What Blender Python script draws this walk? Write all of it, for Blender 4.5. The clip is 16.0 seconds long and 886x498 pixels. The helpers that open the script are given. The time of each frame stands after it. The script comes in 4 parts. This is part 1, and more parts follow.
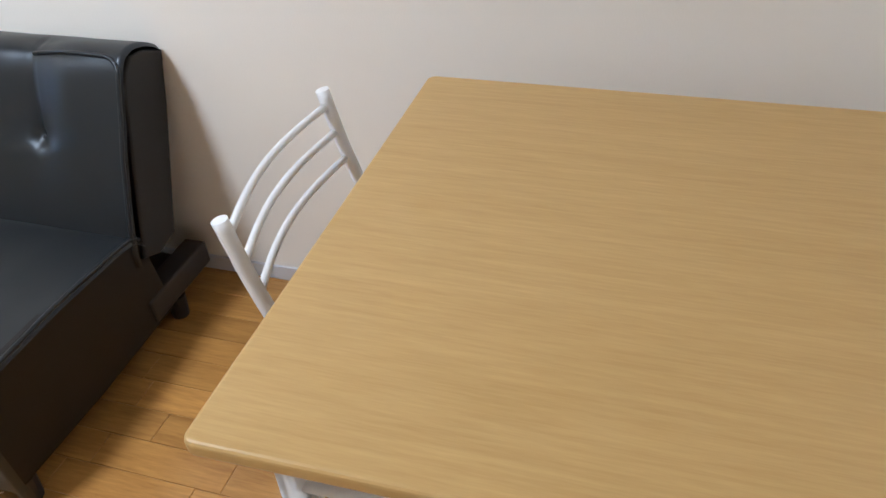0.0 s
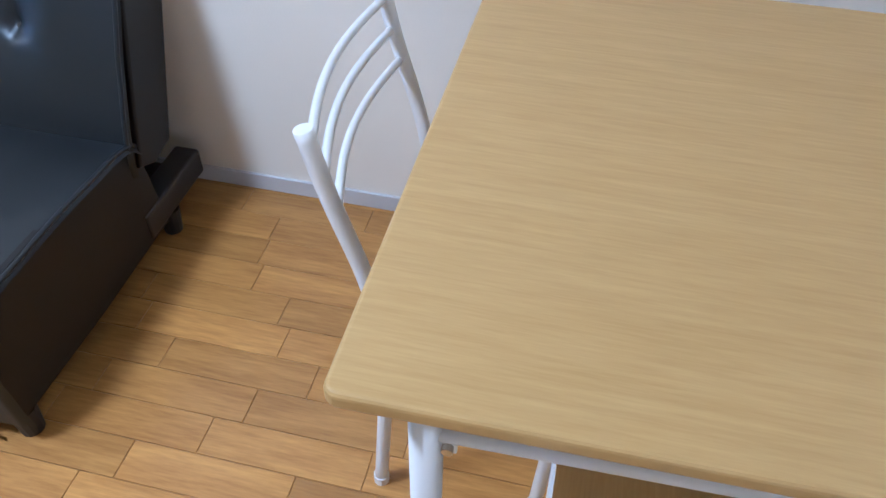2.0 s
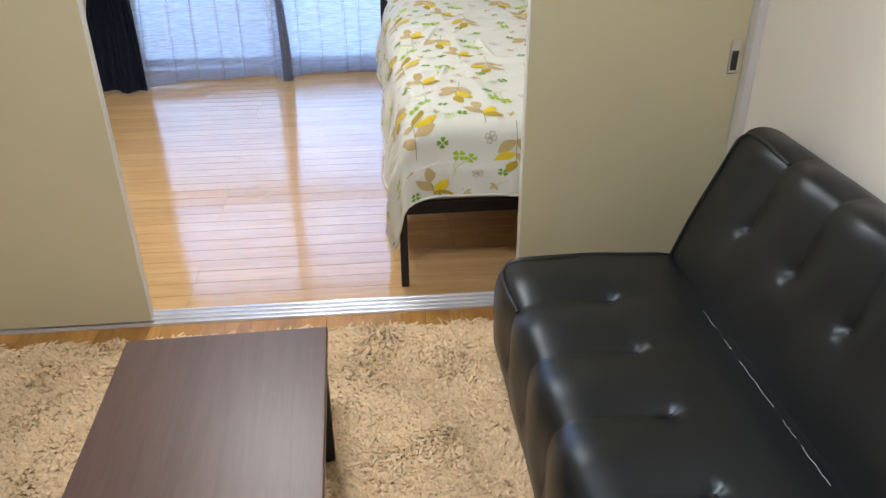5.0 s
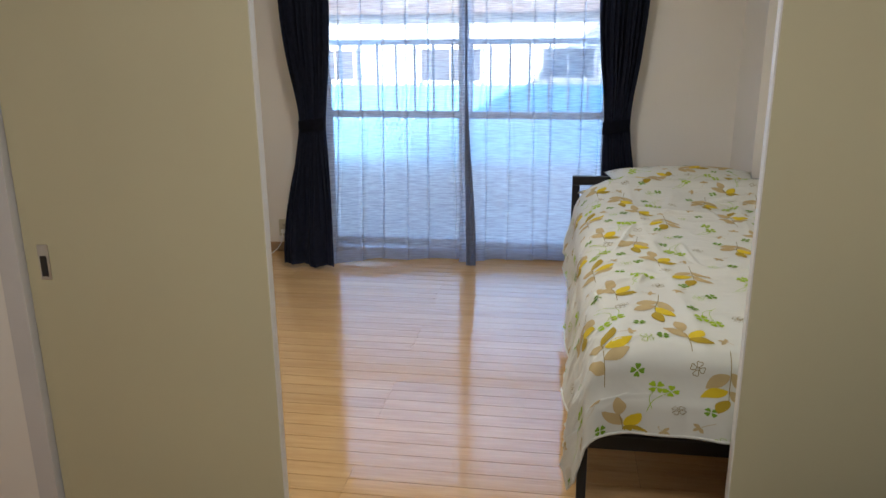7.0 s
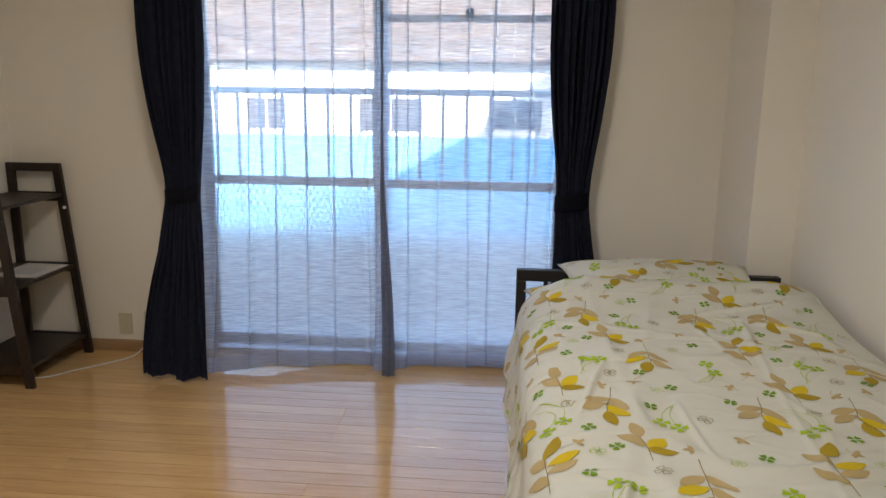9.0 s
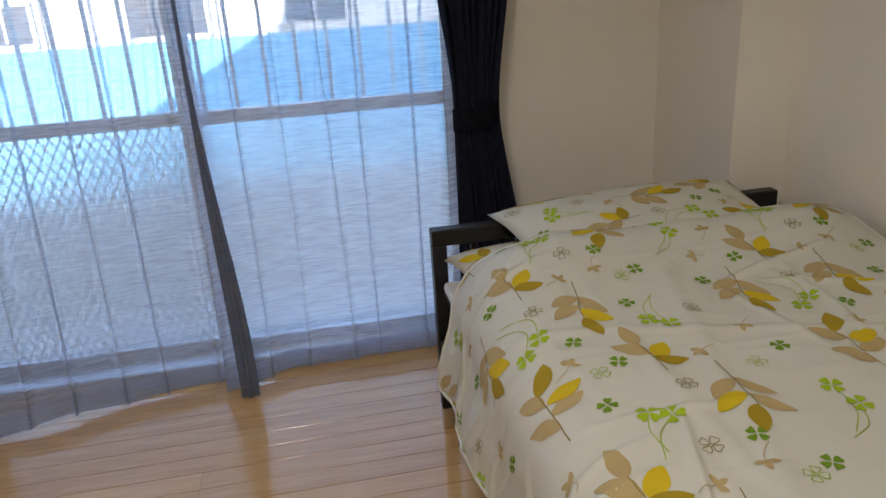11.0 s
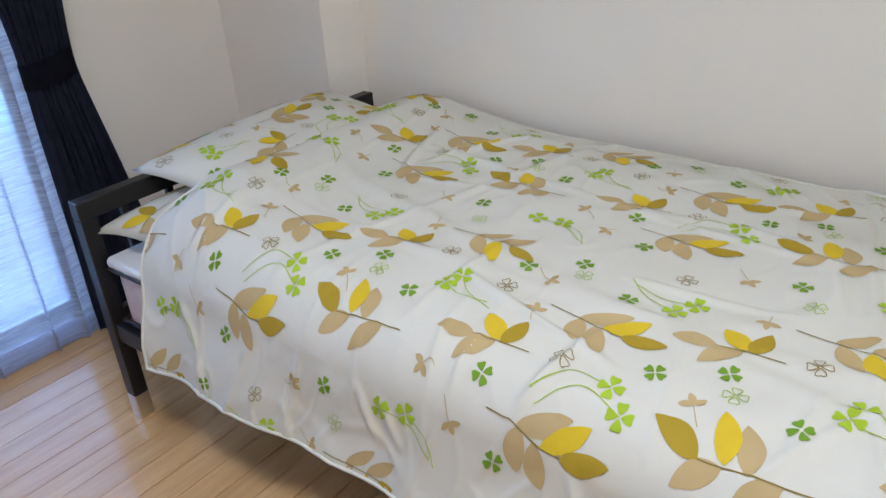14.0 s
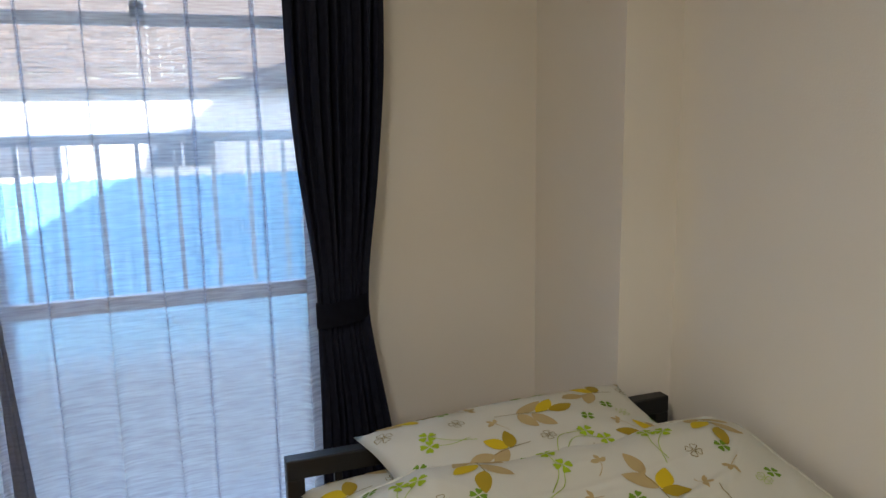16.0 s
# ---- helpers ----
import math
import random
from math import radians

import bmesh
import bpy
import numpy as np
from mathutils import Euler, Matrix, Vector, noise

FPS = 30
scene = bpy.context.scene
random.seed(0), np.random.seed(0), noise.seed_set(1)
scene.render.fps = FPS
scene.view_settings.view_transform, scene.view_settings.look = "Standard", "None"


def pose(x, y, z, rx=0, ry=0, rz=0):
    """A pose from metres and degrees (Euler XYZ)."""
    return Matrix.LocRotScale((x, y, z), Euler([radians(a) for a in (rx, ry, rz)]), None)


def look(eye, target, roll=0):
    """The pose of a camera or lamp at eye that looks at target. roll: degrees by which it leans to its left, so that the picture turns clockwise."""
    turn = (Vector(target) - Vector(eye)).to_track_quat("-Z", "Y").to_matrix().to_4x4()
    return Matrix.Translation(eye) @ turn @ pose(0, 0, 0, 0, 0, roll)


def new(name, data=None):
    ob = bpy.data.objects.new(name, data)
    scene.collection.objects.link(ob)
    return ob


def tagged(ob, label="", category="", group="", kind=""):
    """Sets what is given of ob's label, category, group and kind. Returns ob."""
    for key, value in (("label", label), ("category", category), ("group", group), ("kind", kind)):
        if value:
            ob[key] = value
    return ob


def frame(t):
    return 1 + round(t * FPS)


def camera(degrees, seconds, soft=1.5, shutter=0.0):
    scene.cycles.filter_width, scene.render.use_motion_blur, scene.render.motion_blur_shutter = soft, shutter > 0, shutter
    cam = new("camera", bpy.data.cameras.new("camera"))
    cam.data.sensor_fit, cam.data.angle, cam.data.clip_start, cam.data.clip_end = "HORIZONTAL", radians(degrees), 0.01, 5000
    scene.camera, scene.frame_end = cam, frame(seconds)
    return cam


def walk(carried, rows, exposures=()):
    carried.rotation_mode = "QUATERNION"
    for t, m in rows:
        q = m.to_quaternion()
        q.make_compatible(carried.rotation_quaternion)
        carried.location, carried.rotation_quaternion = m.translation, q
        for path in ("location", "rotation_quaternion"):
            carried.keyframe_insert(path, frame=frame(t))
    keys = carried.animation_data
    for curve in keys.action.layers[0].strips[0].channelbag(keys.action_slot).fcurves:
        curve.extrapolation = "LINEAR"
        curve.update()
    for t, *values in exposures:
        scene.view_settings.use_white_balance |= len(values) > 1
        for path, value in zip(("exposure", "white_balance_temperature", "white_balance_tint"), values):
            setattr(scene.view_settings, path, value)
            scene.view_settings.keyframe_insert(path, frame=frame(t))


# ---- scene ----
cam = camera(61.4, 16.0)
PATH = [
    (0, (-1.311, -3.087, 1.273), (0.172, -2.572, 0.033), -4.1),
    (0.5, (-1.355, -3.036, 1.243), (0.128, -2.919, -0.093), -2.8),
    (1, (-1.373, -3.008, 1.222), (0.052, -3.045, -0.18), -0.5),
    (1.5, (-1.355, -2.968, 1.211), (0.03, -2.941, -0.231), 1.1),
    (2, (-1.282, -2.864, 1.22), (0.092, -2.565, -0.202), 1.2),
    (2.2, (-1.227, -2.804, 1.222), (0.132, -2.355, -0.174), 0.7),
    (2.5, (-1.144, -2.718, 1.258), (0.163, -2.051, -0.1), 0.1),
    (3, (-1.105, -2.599, 1.298), (0.092, -1.626, 0.025), -0.1),
    (3.5, (-1.087, -2.43, 1.311), (-0.028, -1.212, 0.129), -0.3),
    (4, (-1.079, -2.262, 1.329), (-0.203, -0.835, 0.235), 0.0),
    (4.5, (-1.095, -2.139, 1.339), (-0.509, -0.53, 0.306), -0.4),
    (5, (-1.076, -2.042, 1.329), (-0.911, -0.298, 0.363), -0.3),
    (5.2, (-1.061, -2.019, 1.327), (-1.069, -0.257, 0.381), -0.3),
    (7.3, (-1.096, -1.637, 1.34), (-1.393, 0.281, 0.857), -0.3),
    (7.5, (-1.092, -1.566, 1.351), (-1.356, 0.364, 0.896), -0.1),
    (8, (-1.05, -1.306, 1.353), (-1.255, 0.642, 0.949), 0.7),
    (8.2, (-1.039, -1.197, 1.351), (-1.233, 0.755, 0.959), 0.8),
    (10.3, (-1.241, 0.073, 1.338), (-1.223, 1.984, 0.748), -1.0),
    (10.5, (-1.284, 0.154, 1.338), (-1.196, 2.051, 0.709), -1.5),
    (11, (-1.309, 0.365, 1.297), (-0.989, 2.21, 0.592), -3.6),
    (11.5, (-1.333, 0.617, 1.32), (-0.743, 2.369, 0.557), -5.0),
    (12, (-1.417, 0.755, 1.307), (-0.544, 2.362, 0.497), -5.5),
    (12.5, (-1.566, 0.8, 1.301), (-0.461, 2.235, 0.451), -5.6),
    (13, (-1.682, 0.698, 1.296), (-0.412, 1.965, 0.412), -5.1),
    (13.5, (-1.759, 0.603, 1.285), (-0.391, 1.735, 0.365), -4.4),
    (14, (-1.743, 0.59, 1.279), (-0.352, 1.698, 0.364), -3.8),
    (14.5, (-1.651, 0.617, 1.276), (-0.304, 1.817, 0.413), -3.3),
    (15, (-1.496, 0.671, 1.295), (-0.268, 2.063, 0.55), -2.8),
    (15.5, (-1.37, 0.678, 1.332), (-0.361, 2.304, 0.751), -2.3),
    (16, (-1.214, 0.652, 1.407), (-0.534, 2.497, 1.041), -1.0),
]
SKY, SUN = 0.25, 4.2
LAMP_L, LAMP_B = (-1.3, -1.55, 4.6), (-1.62, 0.85, 4.4)
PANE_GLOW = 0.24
EXPOSURES = [(0, 3.28, 5300, 10), (1.0, 3.16, 4850, 10), (2.0, 3.4, 4500, 10), (2.5, 3.52, 4700, 10), (3.2, 3.55, 5150, 10), (4, 3.4, 5400, 10), (4.5, 3.05, 5500, 10), (5, 2.85, 5750, 10), (7.5, 2.1, 6000, 11), (8.2, 2.1, 6150, 11), (10.5, 1.95, 6800, 12), (11.5, 1.75, 6100, 12), (12, 1.95, 6000, 14), (12.5, 2.1, 6000, 15), (13.2, 2.38, 5850, 15), (14, 2.6, 5400, 13), (15, 2.38, 5700, 13), (15.5, 2.25, 6000, 12), (16, 1.9, 6500, 10)]
walk(cam, [(t, look(eye, target, roll)) for t, eye, target, roll in PATH], EXPOSURES)

# ---- world and light ----
world = bpy.data.worlds.new("world")
scene.world = world
world.use_nodes = True
wn = world.node_tree
sky = wn.nodes.new("ShaderNodeTexSky")
sky.sky_type = 'NISHITA'
sky.sun_disc = False
sky.sun_elevation = radians(36)
sky.sun_rotation = radians(194)
wn.links.new(sky.outputs[0], wn.nodes["Background"].inputs[0])
wn.nodes["Background"].inputs[1].default_value = SKY

sun_data = bpy.data.lights.new("sun", 'SUN')
sun_data.energy, sun_data.angle, sun_data.color = SUN, radians(0.5), (1.0, 0.95, 0.88)
sun = new("sun", sun_data)
sun.matrix_world = look((-3, -9, 9), (-3 + 0.25, -8, 9 - 0.75))


def lamp(name, x, y, power, color):
    """The shining disc of an added, unseen round ceiling light, just below its shade."""
    d = bpy.data.lights.new(name, 'AREA')
    d.shape, d.size, d.energy, d.color = 'DISK', 0.42, power, color
    o = new(name, d)
    o.location = (x, y, 2.295)
    return o


# fill lamps added to brighten both rooms; no such source is known
lamp("fill_lamp_living", *LAMP_L, (1.0, 0.96, 0.90))
lamp("fill_lamp_bedroom", *LAMP_B, (1.0, 0.91, 0.78))
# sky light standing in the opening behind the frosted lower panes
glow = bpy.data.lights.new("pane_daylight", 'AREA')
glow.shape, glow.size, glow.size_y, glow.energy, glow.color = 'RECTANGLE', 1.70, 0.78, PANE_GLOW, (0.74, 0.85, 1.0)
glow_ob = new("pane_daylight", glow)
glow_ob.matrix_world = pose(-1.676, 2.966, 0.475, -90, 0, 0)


# ---- materials ----
def shader(name, color, rough=0.5, metal=0.0, vary=0.06, scale=(8, 8, 8), bump=0.0, bump_scale=60.0, spec=0.5, island=0.0, coat=0.0):
    """A plain surface with large and fine variation of its colour, and a fine relief."""
    m = bpy.data.materials.new(name)
    m.use_nodes = True
    n, l = m.node_tree.nodes, m.node_tree.links
    b = n["Principled BSDF"]
    b.inputs["Roughness"].default_value = rough
    b.inputs["Metallic"].default_value = metal
    b.inputs["Specular IOR Level"].default_value = spec
    b.inputs["Coat Weight"].default_value = coat
    tc = n.new("ShaderNodeTexCoord")
    mp = n.new("ShaderNodeMapping")
    mp.inputs["Scale"].default_value = scale
    l.new(tc.outputs["Object"], mp.inputs[0])
    big = n.new("ShaderNodeTexNoise")
    big.inputs["Scale"].default_value = 1.0
    big.inputs["Detail"].default_value = 6
    l.new(mp.outputs[0], big.inputs["Vector"])
    ramp = n.new("ShaderNodeMapRange")
    ramp.inputs["From Min"].default_value, ramp.inputs["From Max"].default_value = 0.3, 0.7
    ramp.inputs["To Min"].default_value, ramp.inputs["To Max"].default_value = 1 - vary, 1 + vary
    l.new(big.outputs["Fac"], ramp.inputs["Value"])
    fac = ramp.outputs[0]
    if island:
        info = n.new("ShaderNodeObjectInfo")
        geo = n.new("ShaderNodeNewGeometry")
        add = n.new("ShaderNodeMath")
        add.operation = 'ADD'
        l.new(info.outputs["Random"], add.inputs[0])
        l.new(geo.outputs["Random Per Island"], add.inputs[1])
        fr = n.new("ShaderNodeMath")
        fr.operation = 'FRACT'
        l.new(add.outputs[0], fr.inputs[0])
        r2 = n.new("ShaderNodeMapRange")
        r2.inputs["To Min"].default_value, r2.inputs["To Max"].default_value = 1 - island, 1 + island
        l.new(fr.outputs[0], r2.inputs["Value"])
        mul = n.new("ShaderNodeMath")
        mul.operation = 'MULTIPLY'
        l.new(fac, mul.inputs[0])
        l.new(r2.outputs[0], mul.inputs[1])
        fac = mul.outputs[0]
    mix = n.new("ShaderNodeVectorMath")
    mix.operation = 'SCALE'
    mix.inputs[0].default_value = color
    l.new(fac, mix.inputs["Scale"])
    l.new(mix.outputs[0], b.inputs["Base Color"])
    if bump:
        fine = n.new("ShaderNodeTexNoise")
        fine.inputs["Scale"].default_value = bump_scale
        fine.inputs["Detail"].default_value = 4
        l.new(tc.outputs["Object"], fine.inputs["Vector"])
        bp = n.new("ShaderNodeBump")
        bp.inputs["Strength"].default_value = bump
        bp.inputs["Distance"].default_value = 0.002
        l.new(fine.outputs["Fac"], bp.inputs["Height"])
        l.new(bp.outputs[0], b.inputs["Normal"])
    return m


def wood(name, dark, light, rough, grain, stretch, island=0.0, bump=0.1, rings=0.5):
    """Wood with long grain: stretch is the scale of the grain along x, y and z."""
    m = bpy.data.materials.new(name)
    m.use_nodes = True
    n, l = m.node_tree.nodes, m.node_tree.links
    b = n["Principled BSDF"]
    b.inputs["Roughness"].default_value = rough
    tc = n.new("ShaderNodeTexCoord")
    info = n.new("ShaderNodeObjectInfo")
    geo = n.new("ShaderNodeNewGeometry")
    add = n.new("ShaderNodeMath")
    add.operation = 'ADD'
    l.new(info.outputs["Random"], add.inputs[0])
    l.new(geo.outputs["Random Per Island"], add.inputs[1])
    off = n.new("ShaderNodeVectorMath")
    off.operation = 'SCALE'
    off.inputs[0].default_value = (3.7, 5.1, 2.3)
    l.new(add.outputs[0], off.inputs["Scale"])
    pos = n.new("ShaderNodeVectorMath")
    l.new(tc.outputs["Object"], pos.inputs[0])
    l.new(off.outputs[0], pos.inputs[1])
    mp = n.new("ShaderNodeMapping")
    mp.inputs["Scale"].default_value = stretch
    l.new(pos.outputs[0], mp.inputs[0])
    fine = n.new("ShaderNodeTexNoise")
    fine.inputs["Scale"].default_value = grain
    fine.inputs["Detail"].default_value = 8
    fine.inputs["Roughness"].default_value = 0.65
    l.new(mp.outputs[0], fine.inputs["Vector"])
    broad = n.new("ShaderNodeTexNoise")
    broad.inputs["Scale"].default_value = grain * 0.18
    broad.inputs["Detail"].default_value = 3
    broad.inputs["Distortion"].default_value = 1.2
    l.new(mp.outputs[0], broad.inputs["Vector"])
    mixf = n.new("ShaderNodeMix")
    mixf.inputs[0].default_value = rings
    l.new(fine.outputs["Fac"], mixf.inputs[2])
    l.new(broad.outputs["Fac"], mixf.inputs[3])
    cr = n.new("ShaderNodeValToRGB")
    cr.color_ramp.elements[0].position, cr.color_ramp.elements[1].position = 0.33, 0.66
    cr.color_ramp.elements[0].color, cr.color_ramp.elements[1].color = (*dark, 1), (*light, 1)
    l.new(mixf.outputs[0], cr.inputs[0])
    fr = n.new("ShaderNodeMath")
    fr.operation = 'FRACT'
    l.new(add.outputs[0], fr.inputs[0])
    r2 = n.new("ShaderNodeMapRange")
    r2.inputs["To Min"].default_value, r2.inputs["To Max"].default_value = 1 - island, 1 + island
    l.new(fr.outputs[0], r2.inputs["Value"])
    sc = n.new("ShaderNodeVectorMath")
    sc.operation = 'SCALE'
    l.new(cr.outputs[0], sc.inputs[0])
    l.new(r2.outputs[0], sc.inputs["Scale"])
    l.new(sc.outputs[0], b.inputs["Base Color"])
    bp = n.new("ShaderNodeBump")
    bp.inputs["Strength"].default_value = bump
    bp.inputs["Distance"].default_value = 0.001
    l.new(fine.outputs["Fac"], bp.inputs["Height"])
    l.new(bp.outputs[0], b.inputs["Normal"])
    return m


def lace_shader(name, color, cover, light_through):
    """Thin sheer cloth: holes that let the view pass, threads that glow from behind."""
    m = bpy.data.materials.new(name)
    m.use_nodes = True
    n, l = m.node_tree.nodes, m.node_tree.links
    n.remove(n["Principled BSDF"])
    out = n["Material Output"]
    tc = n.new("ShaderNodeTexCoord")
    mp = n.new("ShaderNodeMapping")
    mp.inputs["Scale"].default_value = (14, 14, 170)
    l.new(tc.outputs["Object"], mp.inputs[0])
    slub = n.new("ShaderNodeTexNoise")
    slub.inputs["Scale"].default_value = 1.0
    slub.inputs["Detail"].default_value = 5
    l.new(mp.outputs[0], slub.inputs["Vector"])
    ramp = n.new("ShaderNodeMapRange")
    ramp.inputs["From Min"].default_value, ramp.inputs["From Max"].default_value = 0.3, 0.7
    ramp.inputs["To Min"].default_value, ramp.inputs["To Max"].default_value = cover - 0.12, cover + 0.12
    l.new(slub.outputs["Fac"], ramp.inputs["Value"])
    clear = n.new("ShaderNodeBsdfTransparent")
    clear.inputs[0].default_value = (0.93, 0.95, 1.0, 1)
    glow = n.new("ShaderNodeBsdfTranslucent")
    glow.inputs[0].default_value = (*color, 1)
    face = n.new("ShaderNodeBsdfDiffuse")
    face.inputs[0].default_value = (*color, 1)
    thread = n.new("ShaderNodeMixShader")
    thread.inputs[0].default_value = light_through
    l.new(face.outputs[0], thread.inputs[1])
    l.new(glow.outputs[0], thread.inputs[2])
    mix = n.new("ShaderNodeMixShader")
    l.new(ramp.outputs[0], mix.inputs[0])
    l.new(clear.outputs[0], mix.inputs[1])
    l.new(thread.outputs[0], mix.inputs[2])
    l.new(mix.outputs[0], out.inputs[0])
    return m


def glass_shader(name, rough=0.0, color=(1, 1, 1)):
    m = bpy.data.materials.new(name)
    m.use_nodes = True
    n, l = m.node_tree.nodes, m.node_tree.links
    b = n["Principled BSDF"]
    b.inputs["Base Color"].default_value = (*color, 1)
    b.inputs["Roughness"].default_value = rough
    b.inputs["Transmission Weight"].default_value = 1.0
    b.inputs["IOR"].default_value = 1.45
    return m


M_WALL = shader("wall_paper", (0.87, 0.83, 0.755), 0.75, vary=0.015, scale=(2, 2, 2), bump=0.25, bump_scale=220)
M_CEIL = shader("ceiling_paper", (0.82, 0.81, 0.78), 0.8, vary=0.015, scale=(2, 2, 2), bump=0.2, bump_scale=160)
M_DOOR = shader("cream_door", (0.60, 0.555, 0.36), 0.5, vary=0.02, scale=(3, 3, 1), bump=0.05, bump_scale=90)
M_FRAME = shader("pale_trim", (0.66, 0.64, 0.62), 0.45, vary=0.03, scale=(6, 6, 6))
M_EDGE = shader("pale_edge_strip", (0.76, 0.75, 0.71), 0.45, vary=0.02, scale=(6, 6, 2))
M_SKIRT = shader("grey_skirting", (0.60, 0.60, 0.63), 0.4, vary=0.03, scale=(6, 6, 6))
M_SKIRT2 = wood("tan_skirting", (0.32, 0.2, 0.1), (0.45, 0.3, 0.17), 0.4, 8, (1, 8, 8))
M_ALU = shader("aluminium", (0.62, 0.64, 0.68), 0.38, metal=0.7, vary=0.04, scale=(5, 5, 5))
M_TRACK = shader("track_metal", (0.78, 0.78, 0.8), 0.3, metal=0.6, vary=0.05, scale=(9, 9, 9))
M_STEEL = shader("brushed_steel", (0.7, 0.69, 0.66), 0.32, metal=1.0, vary=0.05, scale=(30, 30, 4))
M_OAK = wood("living_planks", (0.33, 0.155, 0.038), (0.56, 0.30, 0.080), 0.30, 26, (6, 0.55, 6), island=0.16, bump=0.08, rings=0.45)
M_BEECH = wood("bedroom_boards", (0.57, 0.345, 0.14), (0.72, 0.475, 0.225), 0.11, 22, (0.4, 5, 5), island=0.06, bump=0.03, rings=0.5)
M_BEECH.node_tree.nodes["Principled BSDF"].inputs["Specular IOR Level"].default_value = 0.75
M_GROOVE = shader("floor_joint", (0.14, 0.07, 0.03), 0.7, vary=0.1)
M_TOP = wood("table_veneer", (0.475, 0.303, 0.104), (0.570, 0.383, 0.148), 0.36, 16, (16, 0.9, 6), bump=0.05, rings=0.35)
M_WHITE = shader("white_enamel", (0.80, 0.81, 0.82), 0.3, vary=0.02, scale=(12, 12, 12))
M_BLACK = shader("black_powder_coat", (0.008, 0.008, 0.009), 0.45, vary=0.15, scale=(14, 14, 14), bump=0.1, bump_scale=300)
M_RUBBER = shader("dark_plastic", (0.02, 0.018, 0.018), 0.5, vary=0.1)
M_LEATHER = shader("black_leatherette", (0.0035, 0.0039, 0.005), 0.39, vary=0.12, scale=(9, 9, 9), bump=0.10, bump_scale=420, spec=0.70)
M_LEATHER2 = shader("sofa_side_leatherette", (0.006, 0.006, 0.0065), 0.5, vary=0.15, scale=(20, 20, 20), bump=0.25, bump_scale=600, spec=0.38)
# blue tint paints the cool daylight sheen into the black leatherette
M_LEATHER.node_tree.nodes["Principled BSDF"].inputs["Specular Tint"].default_value = (0.80, 0.90, 1.0, 1)
M_WALNUT = wood("dark_walnut", (0.068, 0.037, 0.030), (0.102, 0.057, 0.047), 0.36, 20, (9, 0.5, 9), bump=0.06)
M_NAVY = shader("navy_curtain_cloth", (0.031, 0.037, 0.066), 0.9, vary=0.12, scale=(40, 40, 40), bump=0.3, bump_scale=500, spec=0.15)
M_LACE = lace_shader("sheer_lace", (0.74, 0.76, 0.84), 0.44, 0.85)
# doubled lace: the window light it holds back is put into a darker colour
M_HEM = lace_shader("dimmed_doubled_lace", (0.46, 0.50, 0.62), 0.84, 0.5)
# same lace where bunched: the shade between its layers is painted darker
M_BUNCH = lace_shader("shaded_lace_bunch", (0.22, 0.25, 0.34), 0.92, 0.4)
M_GLASS = glass_shader("clear_glass")
M_FROST = glass_shader("frosted_glass", 0.28, (0.92, 0.95, 0.97))
M_DUVET = shader("duvet_cotton", (0.66, 0.665, 0.60), 0.75, vary=0.02, scale=(5, 5, 5), bump=0.5, bump_scale=26)
M_SHEET = shader("white_sheet", (0.74, 0.76, 0.76), 0.85, vary=0.03, scale=(6, 6, 6), bump=0.2, bump_scale=400)
M_MATT = shader("mattress_ticking", (0.62, 0.52, 0.50), 0.8, vary=0.06, scale=(30, 30, 30), bump=1.0, bump_scale=70)
M_TAN = shader("tan_print", (0.50, 0.385, 0.185), 0.8, vary=0.04, scale=(20, 20, 20), bump=0.5, bump_scale=26)
M_YEL = shader("yellow_print", (0.66, 0.49, 0.006), 0.8, vary=0.04, scale=(20, 20, 20), bump=0.5, bump_scale=26)
M_OLIVE = shader("olive_print", (0.40, 0.285, 0.010), 0.8, vary=0.04, scale=(20, 20, 20), bump=0.5, bump_scale=26)
M_LIME = shader("lime_print", (0.37, 0.53, 0.010), 0.8, vary=0.04, scale=(20, 20, 20), bump=0.5, bump_scale=26)
M_GREEN = shader("green_print", (0.17, 0.32, 0.012), 0.8, vary=0.04, scale=(20, 20, 20), bump=0.5, bump_scale=26)
M_LINE = shader("brown_line_print", (0.26, 0.20, 0.05), 0.8, vary=0.04, scale=(20, 20, 20), bump=0.5, bump_scale=26)
M_RUG = shader("shag_wool", (0.72, 0.54, 0.33), 0.95, vary=0.10, scale=(5, 5, 5), island=0.10)
M_PLATE = shader("cream_plastic", (0.62, 0.58, 0.44), 0.4, vary=0.02, scale=(20, 20, 20))
M_CABLE = shader("white_cable", (0.78, 0.77, 0.74), 0.4, vary=0.02)
M_PAPER = shader("paper_sheet", (0.7, 0.7, 0.7), 0.6, vary=0.08, scale=(30, 30, 30))
M_SHELF = wood("shelf_espresso", (0.010, 0.006, 0.005), (0.030, 0.017, 0.012), 0.4, 20, (9, 0.5, 9), bump=0.06)
M_CONC = shader("concrete", (0.55, 0.56, 0.57), 0.85, vary=0.08, scale=(3, 3, 3), bump=0.3)
M_RENDER = shader("white_render", (0.74, 0.73, 0.70), 0.85, vary=0.04, scale=(1, 1, 1), bump=0.3, bump_scale=20)
M_TEAL = shader("teal_sheet", (0.11, 0.33, 0.50), 0.5, vary=0.06, scale=(1, 1, 1))
M_ROOF = shader("brown_roof_tile", (0.15, 0.12, 0.10), 0.75, vary=0.12, scale=(2, 2, 2), island=0.14)
M_DARKWIN = shader("dark_window_pane", (0.10, 0.11, 0.13), 0.12, vary=0.1)
M_GROUND = shader("asphalt_ground", (0.06, 0.06, 0.062), 0.9, vary=0.2, scale=(0.6, 0.6, 0.6))


